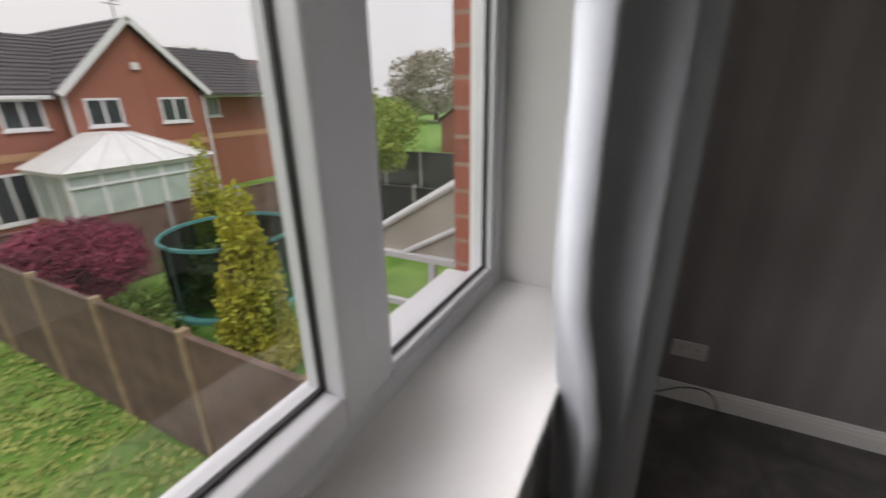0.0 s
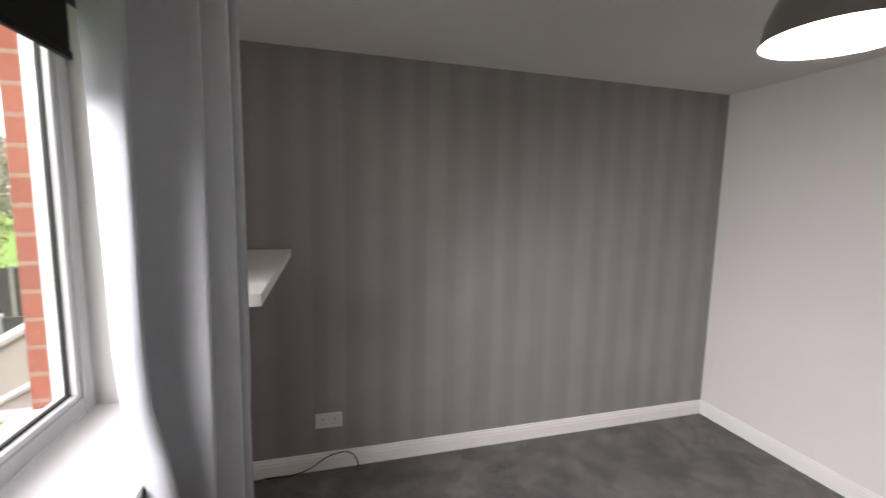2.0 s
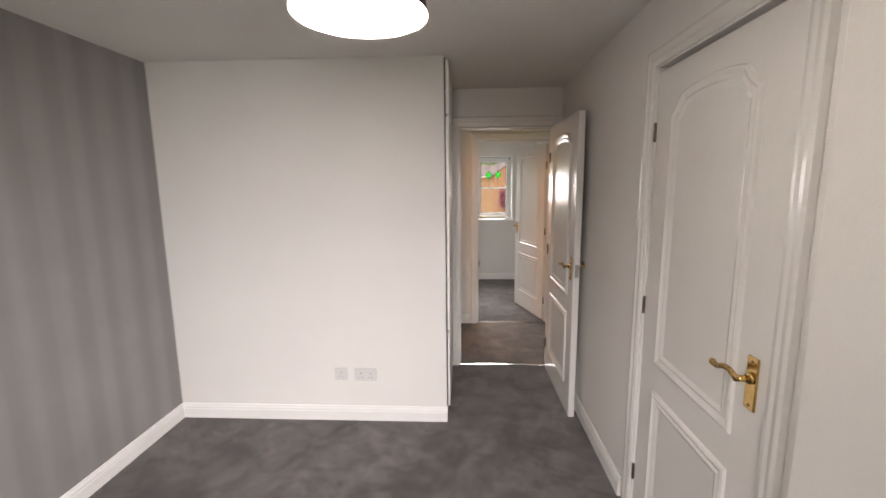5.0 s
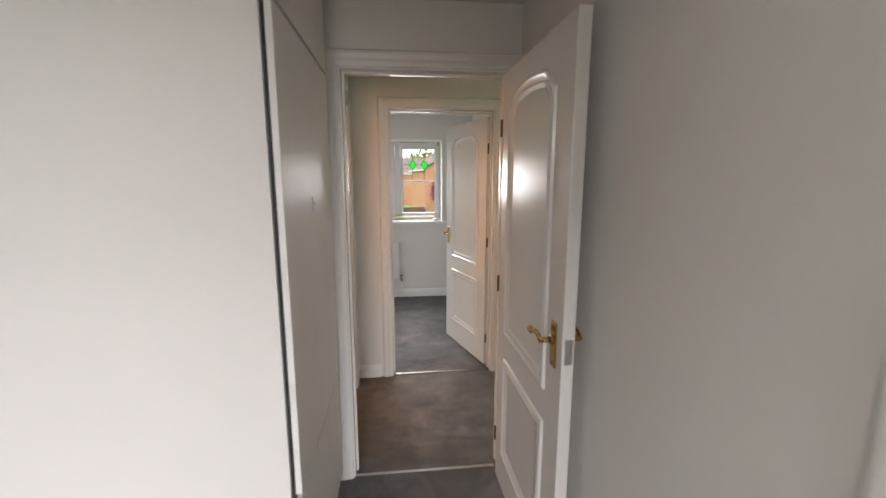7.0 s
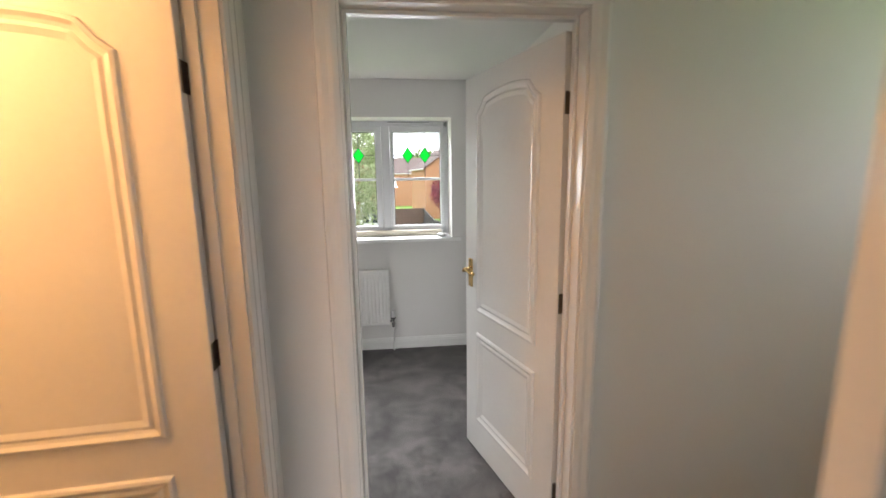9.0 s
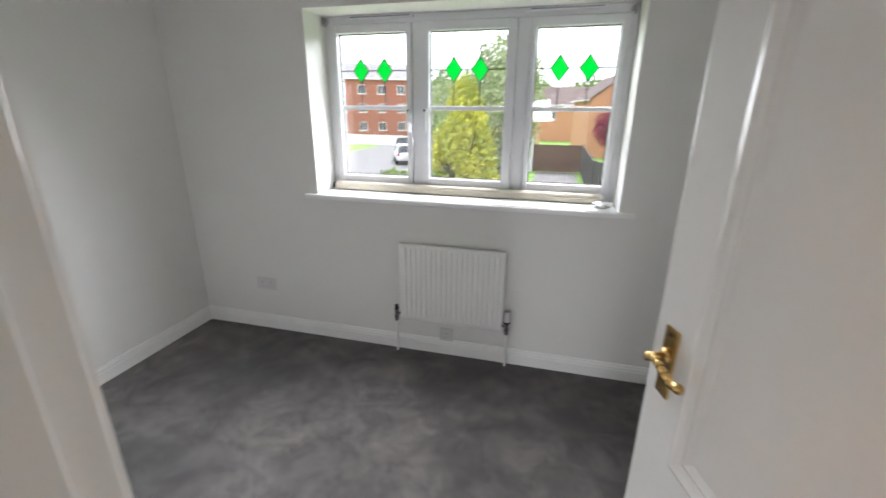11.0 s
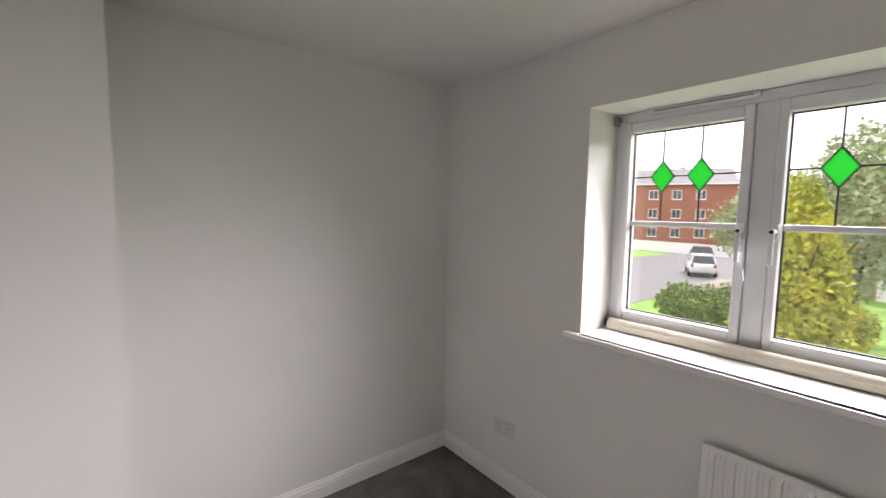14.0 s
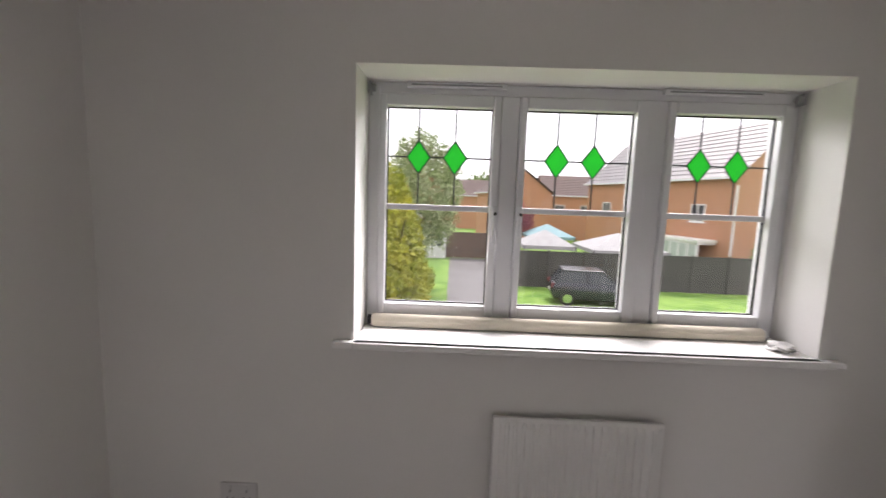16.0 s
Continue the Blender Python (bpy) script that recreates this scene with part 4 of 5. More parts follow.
part("wing_roof", gable_roof(bmesh.new(), -15.5, 4, -29.5, -21.6, 1.7, 3.95, "x", 15), TILE, rh)
bm = bmesh.new()
for s in (-1, 1):
    a, b = Vector((-7.8 + s * 2.68, -20.72, 1.68)), Vector((-7.8, -20.72, 4.28))
    n = (b - a).normalized().cross(Vector((0, 1, 0))) * 0.11
    f = [bm.verts.new(a + n), bm.verts.new(b + n), bm.verts.new(b - n), bm.verts.new(a - n)]
    k = bm.faces.new(f)
    ex = bmesh.ops.extrude_face_region(bm, geom=[k])
    bmesh.ops.translate(bm, vec=(0, 0.05, 0), verts=[v for v in ex["geom"] if isinstance(v, bmesh.types.BMVert)])
bmesh.ops.recalc_face_normals(bm, faces=bm.faces[:])
part("bargeboard", bm, UPVC, rh)
part("gutter", boxes((-5.2, 4.2, -21.5, -21.3, 1.55, 1.68), bevel=0.03), UPVC, rh)
part("gutter", boxes((-15.6, -10.4, -22.3, -22.1, 1.55, 1.68), bevel=0.03), UPVC, rh)
bm = bmesh.new()
cyl(bm, (-5.3, -20.93, GZ), (-5.3, -20.93, 1.6), 0.05, seg=8)
part("downpipe", bm, UPVC, rh)
bm = bmesh.new()
cyl(bm, (-10.25, -20.93, GZ), (-10.25, -20.93, 1.6), 0.05, seg=8)
part("downpipe", bm, UPVC, rh)
house_window(rh, -7.0, -21.0, 0.62, 1.15, 0.95, "n")
house_window(rh, -9.55, -21.0, 0.62, 1.15, 0.95, "n")
house_window(rh, -4.9, -21.6, 0.62, 1.15, 0.95, "n")
house_window(rh, -4.0, -21.6, -2.3, 1.2, 1.6, "n")
house_window(rh, -12.0, -22.4, 0.7, 0.6, 0.9, "n")
part("alarm_box", boxes((-7.95, -7.65, -20.98, -20.9, 2.55, 2.8), bevel=0.02), PLASTIC, rh, "pale alarm box")
bm = bmesh.new()
cyl(bm, (-7.9, -21.6, 4.2), (-7.9, -21.6, 5.3), 0.025, seg=8)
for k in range(4):
    cyl(bm, (-8.2, -21.6, 4.8 + k * 0.12), (-7.6, -21.6, 4.8 + k * 0.12), 0.012, seg=6)
part("aerial", bm, LEAD, rh, "rooftop television aerial")


def conservatory(name, m, w, d, eave, ridge, label):
    """White framed conservatory: dwarf wall, posts, panes and a hipped sheet roof; origin at a ground corner."""
    e = thing(name, m, label, "conservatory", "conservatories")
    part("dwarf_wall", boxes((0, w, 0, 0.2, 0, 0.6), (0, 0.2, 0.2, d, 0, 0.6), (w - 0.2, w, 0.2, d, 0, 0.6)), BRICK, e)
    n = max(3, round(w / 1.0))
    for i in range(n + 1):
        x = 0.04 + (w - 0.08) * i / n
        part("post", boxes((x - 0.05, x + 0.05, 0.05, 0.15, 0.6, eave), bevel=0.01), UPVC, e)
    for i in range(1, 3):
        for x in (0.1, w - 0.1):
            part("post", boxes((x - 0.05, x + 0.05, d * i / 2.2, d * i / 2.2 + 0.1, 0.6, eave), bevel=0.01), UPVC, e)
    part("rail", boxes((0, w, 0.03, 0.17, 0.6, 0.68), (0, w, 0.03, 0.17, eave - 0.45, eave - 0.38), (0, w, 0.0, 0.2, eave - 0.08, eave + 0.06), (0, 0.2, 0.2, d, eave - 0.08, eave + 0.06), (w - 0.2, w, 0.2, d, eave - 0.08, eave + 0.06)), UPVC, e)
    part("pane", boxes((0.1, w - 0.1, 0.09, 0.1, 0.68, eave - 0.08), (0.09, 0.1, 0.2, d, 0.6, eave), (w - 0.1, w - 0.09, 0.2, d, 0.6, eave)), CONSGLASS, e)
    bm = bmesh.new()
    c = [(-0.12, -0.12, eave + 0.06), (w + 0.12, -0.12, eave + 0.06), (w + 0.12, d, eave + 0.06), (-0.12, d, eave + 0.06), (w * 0.42, d * 0.45, ridge), (w * 0.42, d, ridge), (w * 0.58, d * 0.45, ridge), (w * 0.58, d, ridge)]
    v = [bm.verts.new(p) for p in c]
    for f in ((0, 1, 6, 4), (1, 2, 7, 6), (3, 0, 4, 5), (4, 6, 7, 5), (0, 3, 2, 1)):
        bm.faces.new([v[i] for i in f])
    bmesh.ops.recalc_face_normals(bm, faces=bm.faces[:])
    r = part("roof", bm, POLY, e)
    bm = bmesh.new()
    for i in range(n + 1):
        s = i / n
        cyl(bm, (-0.12 + (w + 0.24) * s, -0.12, eave + 0.08), (w * 0.42 + w * 0.16 * s, d * 0.45, ridge + 0.02), 0.03, seg=6)
    part("roof_bar", bm, UPVC, r)
    return e


conservatory("garden_conservatory", pose(-3.6, -18.2, GZ, 0, 0, 180), 4.6, 2.8, 2.15, 3.15, "white framed conservatory with a pale sheet roof")

# lean-to conservatory next door
lt = thing("lean_to_conservatory", pose(0, 0, 0), "white framed lean-to conservatory with beige side infill", "conservatory", "conservatories")
X, ye, yw, ze = -2.25, -6.3, -3.52, -0.5
part("beam", boxes((X - 0.05, X + 0.05, ye, yw, ze - 0.05, ze + 0.04), (-5.2, X - 0.05, ye - 0.05, ye + 0.05, ze - 0.05, ze + 0.1), bevel=0.01), UPVC, lt)
bm = bmesh.new()
zr = ze + 0.2 + 0.6 * (yw - ye)
f = [bm.verts.new(p) for p in ((X - 0.02, ye, ze + 0.04), (X - 0.02, yw, ze + 0.04), (X - 0.02, yw, zr), (X - 0.02, ye, ze + 0.2))]
k = bm.faces.new(f)
ex = bmesh.ops.extrude_face_region(bm, geom=[k])
bmesh.ops.translate(bm, vec=(-0.03, 0, 0), verts=[v for v in ex["geom"] if isinstance(v, bmesh.types.BMVert)])
bmesh.ops.recalc_face_normals(bm, faces=bm.faces[:])
part("infill", bm, BEIGE, lt, "beige triangular infill panel")
bm = bmesh.new()
cyl(bm, (X, ye, ze + 0.2), (X, yw, zr), 0.05, seg=8)
cyl(bm, (X, ye + 0.55, ze + 0.02), (X, yw, zr - 0.65), 0.035, seg=8)
part("rake_bar", bm, UPVC, lt)
bm = bmesh.new()
f = [bm.verts.new(p) for p in ((X, ye, ze + 0.22), (X, yw, zr + 0.02), (-5.2, yw, zr + 0.02), (-5.2, ye, ze + 0.22))]
k = bm.faces.new(f)
ex = bmesh.ops.extrude_face_region(bm, geom=[k])
bmesh.ops.translate(bm, vec=(0, 0, 0.03), verts=[v for v in ex["geom"] if isinstance(v, bmesh.types.BMVert)])
bmesh.ops.recalc_face_normals(bm, faces=bm.faces[:])
part("roof_sheet", bm, POLY, lt)
for y in (ye, -5.35, -4.4, yw - 0.06):
    part("post", boxes((X - 0.05, X + 0.05, y, y + 0.09, GZ, ze - 0.05), bevel=0.01), UPVC, lt)
part("rail", boxes((X - 0.04, X + 0.04, ye, yw, -1.25, -1.17), (X - 0.04, X + 0.04, ye, yw, -2.0, -1.9)), UPVC, lt)
lp = part("pane", boxes((X - 0.006, X + 0.006, ye, yw, -1.9, ze - 0.05)), GLASS, lt)
lp.visible_shadow = False
part("dwarf_wall", boxes((X - 0.06, X + 0.06, ye, yw, GZ, -2.0)), BRICK, lt)

# eaves of the neighbour beside the rear window
nb = thing("eaves_box", pose(0, 0, 0), "white plastic soffit and gutter end under the roof edge", "eaves")
part("soffit", boxes((-3, 0.72, -3.86, -3.43, 1.95, 2.0), bevel=0.01), UPVC, nb)
part("fascia", boxes((-3, 0.72, -3.89, -3.862, 1.93, 2.2), bevel=0.01), UPVC, nb)
bm = bmesh.new()
cyl(bm, (-3, -3.94, 2.08), (0.75, -3.94, 2.08), 0.055, seg=12)
part("gutter", bm, UPVC, nb)


def foliage(bm, centre, radii, count, size, seed, shape="ball"):
    """Scatters small crossed leaf clumps through a crown with an uneven outline."""
    rnd = random.Random(seed)
    c = Vector(centre)
    done = 0
    while done < count:
        p = Vector((rnd.uniform(-1, 1), rnd.uniform(-1, 1), rnd.uniform(-1, 1)))
        lim = 1.0
        if shape == "cone":
            lim = 0.12 + 0.88 * (1 - (p.z + 1) / 2) ** 0.75
            if Vector((p.x, p.y)).length > lim:
                continue
            edge = Vector((p.x, p.y)).length / lim
        else:
            if p.length > 1:
                continue
            edge = p.length
        n1 = noise.noise(Vector((p.x * 2.2, p.y * 2.2, p.z * 2.2)) + Vector((seed, 0, 0)))
        if edge < 0.45 or edge > 0.92 + 0.4 * n1 or n1 < -0.34:
            continue
        pos = c + Vector((p.x * radii[0], p.y * radii[1], p.z * radii[2]))
        for _ in range(3):
            q = Euler((rnd.uniform(0, 6.3), rnd.uniform(0, 6.3), rnd.uniform(0, 6.3))).to_matrix()
            s = size * rnd.uniform(0.6, 1.3)
            o = pos + Vector((rnd.uniform(-1, 1), rnd.uniform(-1, 1), rnd.uniform(-1, 1))) * size
            bm.faces.new([bm.verts.new(o + q @ Vector(v) * s) for v in ((-0.5, 0, 0), (0, -0.3, 0.1), (0.6, 0, 0), (0, 0.3, 0.1))])
        done += 1
    return bm


def tree(name, x, y, trunk_h, crown, radii, count, size, material, label, seed, shape="ball", r=0.14, z=GZ):
    e = thing(name, pose(x, y, z), label, "tree" if "tree" in name else "shrub", "garden plants")
    bm = bmesh.new()
    rnd = random.Random(seed + 50)
    cyl(bm, (0, 0, 0), (0, 0, trunk_h), r, r * 0.6, 10)
    for i in range(6):
        a = i * 1.05 + rnd.uniform(-0.3, 0.3)
        h = trunk_h * rnd.uniform(0.65, 1.0)
        cyl(bm, (0, 0, h), (math.cos(a) * radii[0] * 0.65, math.sin(a) * radii[1] * 0.65, min(crown + radii[2] * 0.6, h + radii[2] * rnd.uniform(0.4, 1))), r * 0.4, r * 0.12, 6)
    part("trunk", bm, BARK, e)
    part("crown", foliage(bmesh.new(), (0, 0, crown), radii, count, size, seed, shape), material, e)
    return e


# rear garden plants
tree("golden_conifer_tree", -1.8, -8.3, 1.2, 1.5, (0.72, 0.72, 1.5), 3600, 0.09, LEAF_Y, "slim golden yellow-green conifer beside the fence", 3, "cone", 0.08)
tree("slim_conifer_tree", -4.2, -12.6, 1.2, 1.7, (0.55, 0.55, 1.7), 1600, 0.1, LEAF_Y, "narrow golden conifer by the garden end", 4, "cone", 0.08)
tree("maple_shrub", -1.35, -12.9, 0.7, 1.15, (1.4, 1.1, 0.9), 3600, 0.09, LEAF_R, "low spreading maroon-leaved maple over the fence", 5, "ball", 0.07)
tree("laurel_shrub", -2.9, -11.2, 0.5, 0.7, (0.9, 0.9, 0.7), 900, 0.11, LEAF_G, "bright green leafy shrub in the border", 6)
tree("leafy_shrub", -1.3, -10.6, 0.3, 0.5, (0.7, 0.9, 0.5), 700, 0.1, LEAF_G, "bright green leafy shrub in the border", 7)
tree("apple_tree", -10.5, -12.5, 2.0, 2.9, (2.0, 2.0, 1.5), 1700, 0.15, LEAF_L, "fresh green young tree between the fences", 8)
for i, (x, y, h, rr) in enumerate(((-46, -50, 6.0, 7), (-60, -36, 6.0, 8), (-38, -62, 6.0, 6), (-70, -22, 6.5, 8))):
    tree("tall_tree", x, y, h * 0.7, h, (rr, rr, h * 0.8), 1800, 0.6, LEAF_B if i in (0, 1) else LEAF_G, "tall hazy spring tree behind the roofs", 20 + i, r=0.4)
soil = boxes((-2.3, -0.5, -12.9, -10.8, GZ, GZ + 0.03))
structure("soil_border", soil, SOIL, "bare brown soil in the planted border", "soil")
rnd = random.Random(9)
bm = bmesh.new()
for i in range(5000):
    x, y = rnd.uniform(-0.05, 3.2), rnd.uniform(-13, -5.2)
    s = rnd.uniform(0.02, 0.06)
    a = rnd.uniform(0, 6.3)
    bm.faces.new([bm.verts.new((x + math.cos(a + k) * s, y + math.sin(a + k) * s, GZ + 0.02 + 0.07 * rnd.random())) for k in (0, 2.1, 4.2)])
tagged(mesh_ob("garden_weeds", bm, LEAF_L), "broad-leaved weeds growing through the rough lawn", "weeds", kind="stuff")

tp = thing("trampoline", pose(-2.75, -9.9, GZ), "round trampoline with dark green net enclosure on the lawn", "trampoline")
bm = bmesh.new()
for i in range(8):
    a = i * math.pi / 4
    cyl(bm, (1.2 * math.cos(a), 1.2 * math.sin(a), 0), (1.2 * math.cos(a), 1.2 * math.sin(a), 1.9), 0.025, seg=8)
part("pole", bm, NET, tp)
bm = bmesh.new()
lathe(bm, [(1.17, 0.6), (1.17, 1.85)], seg=32)
n_ob = part("net", bm, glass_mat("net_mesh", (0.16, 0.26, 0.25), 0.04), tp)
bm = bmesh.new()
lathe(bm, [(1.17, 0.55), (1.3, 0.55), (1.3, 0.62), (1.17, 0.62), (1.17, 0.55)], seg=32)
lathe(bm, [(1.16, 1.82), (1.2, 1.82), (1.2, 1.88), (1.16, 1.88), (1.16, 1.82)], seg=32)
part("rim", bm, mat("teal_pad", (0.1, 0.35, 0.33), 0.6), tp)


# houses seen from the rear window further off
def simple_house(m, w, d, eave, ridge, axis, wallm, roofm, label, wins):
    e = thing("brick_house", m, label, "house", "houses")
    part("wall", gable_wall(bmesh.new(), 0, w, 0, d, 0, eave, ridge, axis), wallm, e)
    part("roof", gable_roof(bmesh.new(), 0, w, 0, d, eave - 0.05, ridge + 0.12, axis, 12), roofm, e)
    part("gutter", boxes((-0.3, w + 0.3, -0.38, -0.26, eave - 0.14, eave - 0.02)) if axis == "x" else boxes((-0.38, -0.26, -0.3, d + 0.3, eave - 0.14, eave - 0.02)), UPVC, e)
    for u, v, z, ww, hh, face in wins:
        house_window(e, u, v, z, ww, hh, face)
    return e


simple_house(pose(-26, -33, GZ), 12, 7, 4.6, 6.6, "x", BRICK_O, TILE_R, "orange brick house with a brown tiled roof", [(2, 7.0, 2.9, 1.2, 1, "n"), (6, 7.0, 2.9, 1.2, 1, "n")])
simple_house(pose(-34, -18, GZ), 7, 5, 2.4, 4.0, "x", BRICK, TILE_R, "low red brick outbuilding beyond the fences", [])

# front view: houses, trees, cars
hr = simple_house(pose(17.2, 26.6, GZ, 0, 0, 14), 7.5, 15, 6.1, 9.6, "y", BRICK_O, TILE_W, "orange brick semi-detached house behind the fence",
                  [(2.0, 0.0, 3.4, 1.1, 1.1, "w"), (5.2, 0.0, 3.4, 1.1, 1.1, "w"), (8.5, 0.0, 3.4, 1.1, 1.1, "w"), (11.5, 0.0, 3.4, 1.1, 1.1, "w")])
part("bay_frame", boxes((-1.3, -0.02, 1.0, 4.6, 2.1, 2.25), (-1.3, -0.02, 1.0, 4.6, 0.0, 0.15)), UPVC, hr)
for k in range(6):
    part("bay_post", boxes((-1.3, -1.2, 1.0 + k * 0.7, 1.1 + k * 0.7, 0.15, 2.1)), UPVC, hr)
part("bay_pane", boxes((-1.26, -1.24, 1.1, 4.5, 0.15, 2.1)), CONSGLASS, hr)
part("bay_roof", boxes((-1.4, -0.02, 0.9, 4.7, 2.25, 2.4)), POLY, hr)
bm = bmesh.new()
cyl(bm, (-0.1, -0.1, 0), (-0.1, -0.1, 5.6), 0.06, seg=8)
part("downpipe", bm, UPVC, hr)
simple_house(pose(5.2, 44, GZ, 0, 0, 8), 6, 8, 5.2, 7.4, "y", BRICK_O, TILE_R, "orange brick house end gable beyond the gardens", [])
simple_house(pose(12.2, 52, GZ), 14, 8, 5.2, 7.6, "x", BRICK_O, TILE_R, "terraced brick houses far along the street", [(1, 0, 3, 1.2, 1.1, "s"), (4, 0, 3, 1.2, 1.1, "s")])
cottage = simple_house(pose(-3.6, 33.5, GZ), 4.6, 6, 4.6, 6.8, "y", BRICK_O, TILE_R, "brick house with a white porch behind the trees", [(1.7, 0, 3.0, 1.2, 1.0, "s")])
part("porch", boxes((3.0, 4.5, -0.9, -0.02, 0, 2.5), bevel=0.03), UPVC, cottage, "white glazed porch")
part("porch_pane", boxes((3.2, 3.7, -0.91, -0.895, 0.9, 2.1), (3.85, 4.3, -0.91, -0.895, 0.9, 2.1)), DARKGLASS, cottage)
wins = []
for fl in range(3):
    for k in range(7):
        wins.append((1.2 + k * 3.0, 0.0, 1.0 + fl * 2.7, 1.2, 1.3, "s"))
simple_house(pose(-39, 58, GZ, 0, 0, 28), 24, 10, 8.6, 11.0, "x", BRICK, TILE_W, "three-storey red brick apartment block across the road", wins)
part("garden_wall", boxes((-9.0, -8.7, 26.5, 33.5, GZ, GZ + 0.75)), BRICK_O, cottage)

tree("golden_conifer_tree", -0.75, 16.6, 2.0, 2.55, (1.75, 1.6, 2.75), 5200, 0.17, LEAF_Y, "broad golden yellow-green conifer on the front lawn", 31, "cone", 0.16)
tree("blossom_tree", -0.2, 22.5, 2.6, 4.4, (2.0, 2.0, 3.1), 3600, 0.17, LEAF_P, "tall pale tree with white blossom behind the shrubs", 32, "ball", 0.13)
tree("golden_shrub", -0.5, 20.4, 0.5, 0.75, (1.25, 1.0, 0.75), 1800, 0.13, LEAF_Y, "low rounded golden shrub on the grass", 33)
tree("willow_tree", -4.9, 30.5, 2.6, 3.6, (2.6, 2.6, 2.4), 2200, 0.22, LEAF_P, "soft pale green spreading tree by the drive", 34, "ball", 0.15)
tree("round_shrub", -4.2, 19.8, 0.4, 0.8, (1.5, 1.2, 0.8), 1500, 0.14, LEAF_G, "rounded green shrubs on the lawn", 35)
tree("round_shrub", -2.7, 18.9, 0.4, 1.0, (1.2, 1.2, 1.0), 1400, 0.13, LEAF_G, "rounded green shrubs on the lawn", 36)
tree("slim_conifer_tree", 17.4, 24.6, 1.0, 1.6, (0.55, 0.55, 1.5), 900, 0.12, LEAF_G, "small green conifer showing over the fence", 37, "cone", 0.07)
for i, (x, y, h, rr) in enumerate(((-55, 85, 7, 9), (-20, 95, 7, 9), (-34, 90, 7.5, 9), (-5, 90, 6, 8))):
    tree("tall_tree", x, y, h * 0.7, h, (rr, rr, h * 0.8), 1500, 0.7, LEAF_G, "hazy green trees along the horizon", 40 + i, r=0.4)
simple_house(pose(-9, 66, GZ), 16, 8, 5.0, 7.4, "x", BRICK_O, TILE_R, "far brick terrace beyond the gardens", [(2, 0, 3, 1.2, 1.1, "s"), (6, 0, 3, 1.2, 1.1, "s"), (10, 0, 3, 1.2, 1.1, "s")])
fence(0.9, 33.2, 4.3, 33.2, GZ, 1.9, WOOD, WOOD, "brown timber gates across the end of the drive")
fence(-30, 52, -10, 50, GZ, 1.2, UPVC, UPVC, "white picket fence before the apartment block")
tree("plum_tree", 6.2, 34.5, 2.0, 3.0, (1.3, 1.3, 1.4), 1100, 0.16, LEAF_R, "purple-leaved garden tree above the fence", 48)
for i, (x, y, h, rr) in enumerate(((8, 76, 5, 7), (24, 82, 5, 8), (-75, 60, 6, 9))):
    tree("tall_tree", x, y, h * 0.7, h, (rr, rr, h * 0.8), 1300, 0.7, LEAF_G, "hazy green trees along the horizon", 60 + i, r=0.4)

# gazebo tops
for x, y, s, mm, lab in ((10.4, 25.6, 1.9, CANVAS, "pale grey canvas gazebo roof above the fence"), (6.6, 26.4, 1.4, CANVAS, "pale grey shed roof above the fence"), (8.2, 33, 1.6, CANVAS_T, "teal canvas parasol in the far garden")):
    e = thing("gazebo", pose(x, y, GZ), lab, "gazebo", "garden gazebos")
    bm = bmesh.new()
    v = [bm.verts.new(p) for p in ((-s, -s, 1.95), (s, -s, 1.95), (s, s, 1.95), (-s, s, 1.95), (0, 0, 2.75))]
    for i in range(4):
        bm.faces.new((v[i], v[(i + 1) % 4], v[4]))
    for i in range(4):
        a, b = v[i].co, v[(i + 1) % 4].co
        bm.faces.new([bm.verts.new(q) for q in (a, b, b - Vector((0, 0, 0.2)), a - Vector((0, 0, 0.2)))])
    part("canopy", bm, mm, e)
    for sx in (-1, 1):
        for sy in (-1, 1):
            part("pole", boxes((sx * s - 0.03, sx * s + 0.03, sy * s - 0.03, sy * s + 0.03, 0, 1.95)), LEAD, e)


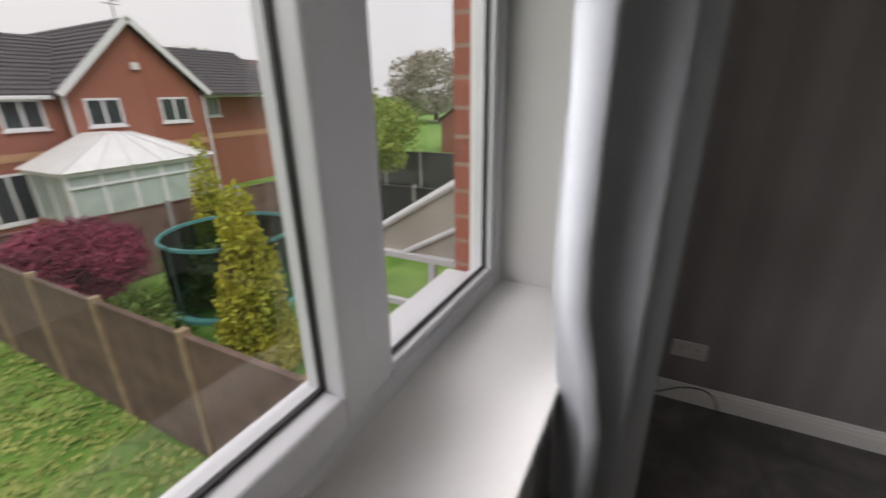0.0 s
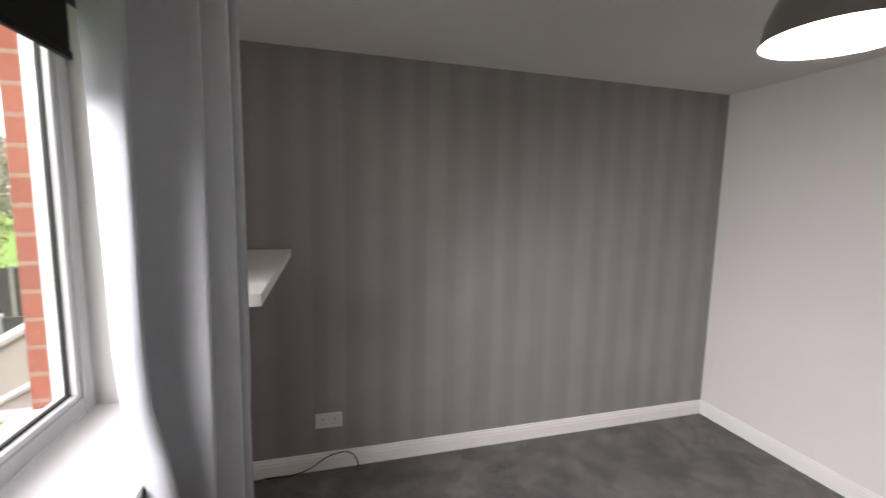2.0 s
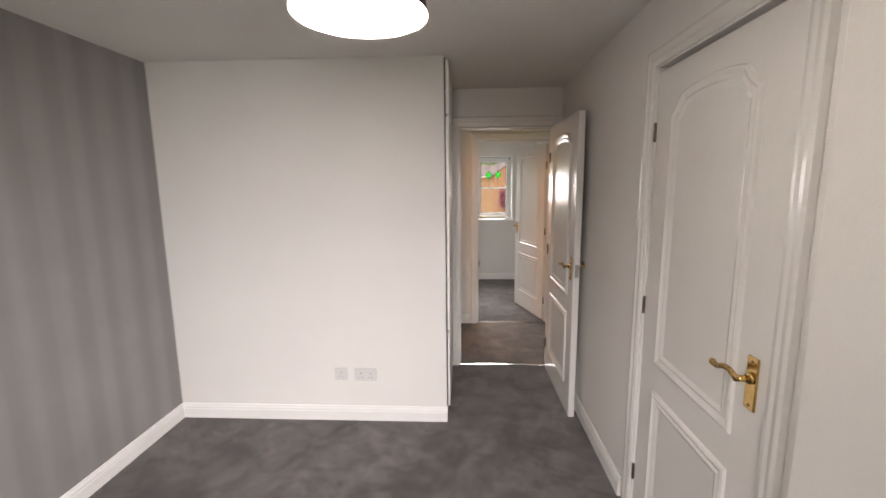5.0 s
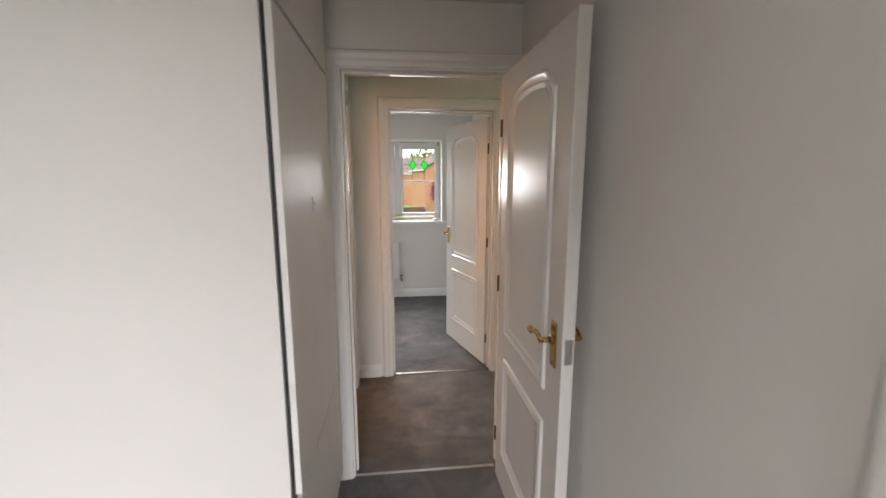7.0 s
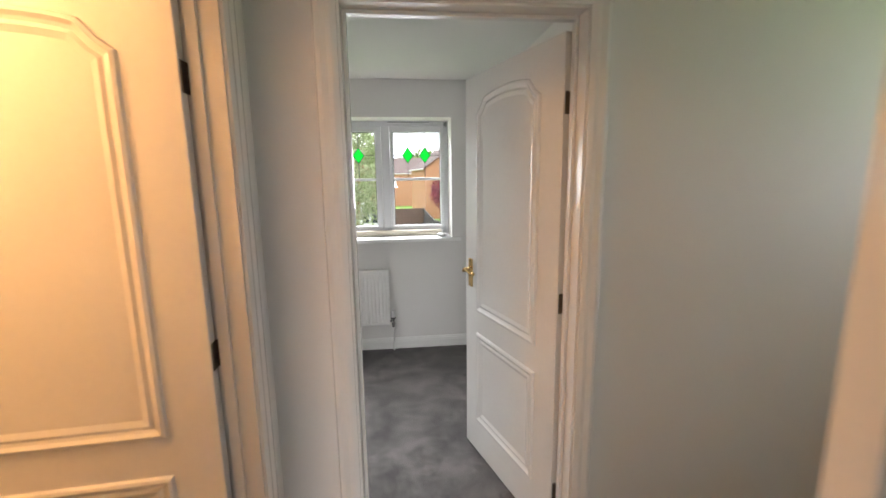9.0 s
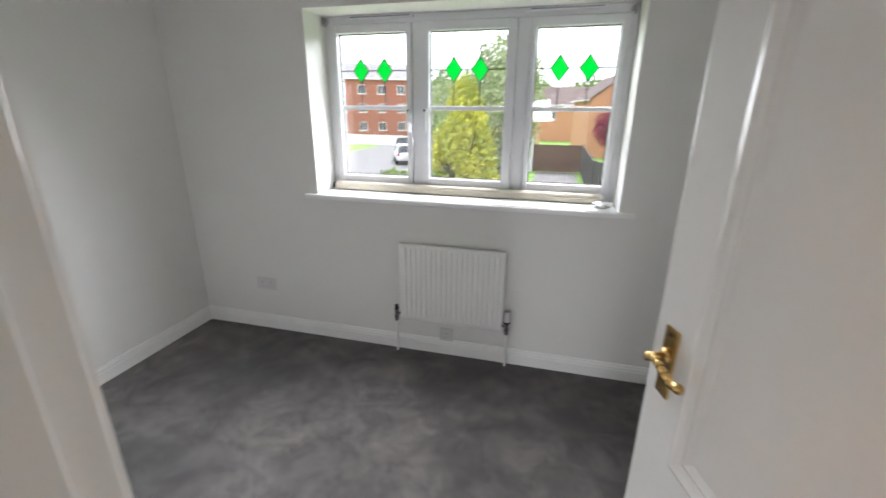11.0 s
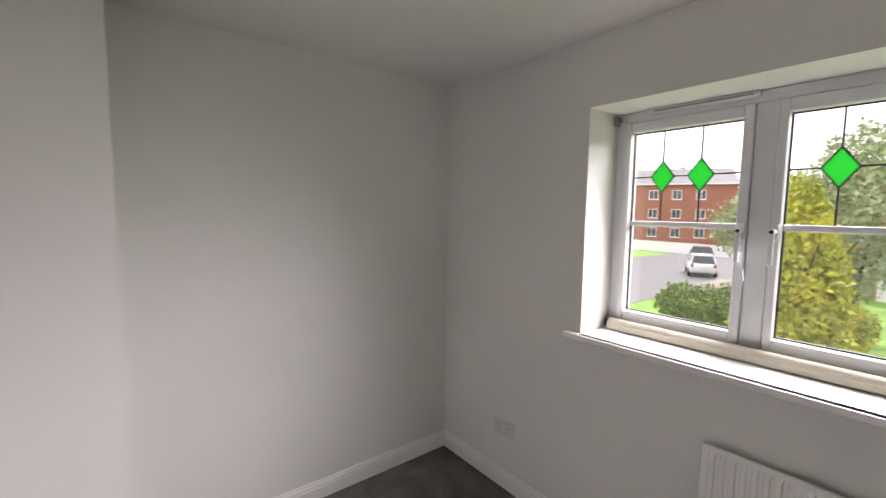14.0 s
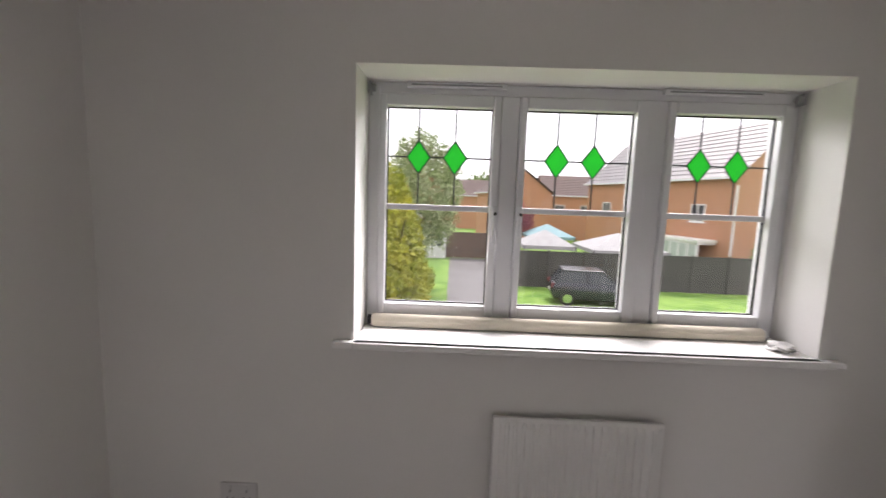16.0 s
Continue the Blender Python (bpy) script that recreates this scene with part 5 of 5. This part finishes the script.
def car(m, paint, label):
    """A small hatchback: lofted body with glasshouse, wheels, lamps; origin on the ground, nose along +x."""
    e = thing("car", m, label, "car", "parked cars")
    sec = [(-1.85, 0.45, 0.78, 0.72), (-1.78, 0.3, 0.92, 0.8), (-1.2, 0.24, 0.95, 0.84), (0.4, 0.24, 0.93, 0.84), (1.2, 0.25, 0.86, 0.82), (1.7, 0.3, 0.72, 0.74), (1.87, 0.4, 0.6, 0.6)]
    bm = bmesh.new()
    rings = []
    for x, z0, z1, w in sec:
        rings.append([bm.verts.new((x, sy * w * k, z)) for sy, k, z in ((-1, 0.9, z0), (-1, 1, z0 + 0.15), (-1, 1, z1 - 0.15), (-1, 0.92, z1), (1, 0.92, z1), (1, 1, z1 - 0.15), (1, 1, z0 + 0.15), (1, 0.9, z0))])
    for a, b in zip(rings, rings[1:]):
        for i in range(8):
            bm.faces.new((a[i], a[(i + 1) % 8], b[(i + 1) % 8], b[i]))
    bm.faces.new(rings[0])
    bm.faces.new(rings[-1])
    bmesh.ops.recalc_face_normals(bm, faces=bm.faces[:])
    part("body", bm, paint, e, "", True)
    bm = bmesh.new()
    v = [bm.verts.new(p) for p in ((-1.72, -0.74, 0.9), (0.95, -0.76, 0.88), (0.95, 0.76, 0.88), (-1.72, 0.74, 0.9), (-1.35, -0.58, 1.42), (0.2, -0.58, 1.45), (0.2, 0.58, 1.45), (-1.35, 0.58, 1.42))]
    for f in ((0, 1, 5, 4), (1, 2, 6, 5), (2, 3, 7, 6), (3, 0, 4, 7)):
        bm.faces.new([v[i] for i in f])
    bmesh.ops.recalc_face_normals(bm, faces=bm.faces[:])
    part("glasshouse", bm, DARKGLASS, e, "dark tinted windows")
    bm = boxes((-1.4, 0.28, -0.6, 0.6, 1.40, 1.48), bevel=0.03)
    for sy in (-1, 1):
        for p, q in (((-1.72, 0.745, 0.9), (-1.36, 0.59, 1.43)), ((-0.35, 0.765, 0.9), (-0.4, 0.6, 1.43)), ((0.97, 0.765, 0.88), (0.2, 0.59, 1.44))):
            cyl(bm, (p[0], p[1] * sy, p[2]), (q[0], q[1] * sy, q[2]), 0.04, seg=6)
    part("roof", bm, paint, e)
    for x in (-1.2, 1.2):
        for sy in (-1, 1):
            bm = bmesh.new()
            cyl(bm, (x, sy * 0.66, 0.3), (x, sy * 0.86, 0.3), 0.3, seg=20)
            w = part("wheel", bm, TYRE, e)
            bm = bmesh.new()
            cyl(bm, (x, sy * 0.855, 0.3), (x, sy * 0.87, 0.3), 0.19, seg=16)
            part("rim", bm, CHROME, w)
    for sy in (-1, 1):
        part("tail_lamp", boxes((-1.86, -1.74, sy * 0.66 - 0.09, sy * 0.66 + 0.09, 0.7, 0.92), bevel=0.02), mat("red_lamp_lens", (0.3, 0.02, 0.02), 0.2), e)
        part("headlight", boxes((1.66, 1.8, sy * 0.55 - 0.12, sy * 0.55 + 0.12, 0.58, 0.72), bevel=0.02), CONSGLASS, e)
    part("number_plate", boxes((-1.87, -1.855, -0.26, 0.26, 0.5, 0.61)), PLASTIC, e)
    return e


car(pose(7.5, 20.5, GZ, 0, 0, -6), CARB, "small dark grey hatchback parked by the verge")
car(pose(-9.6, 35.2, GZ + 0.02, 0, 0, 115), CARW, "white hatchback parked on the drive")
car(pose(-12.4, 43, GZ, 0, 0, 115), CARB, "dark car parked beyond the white one")
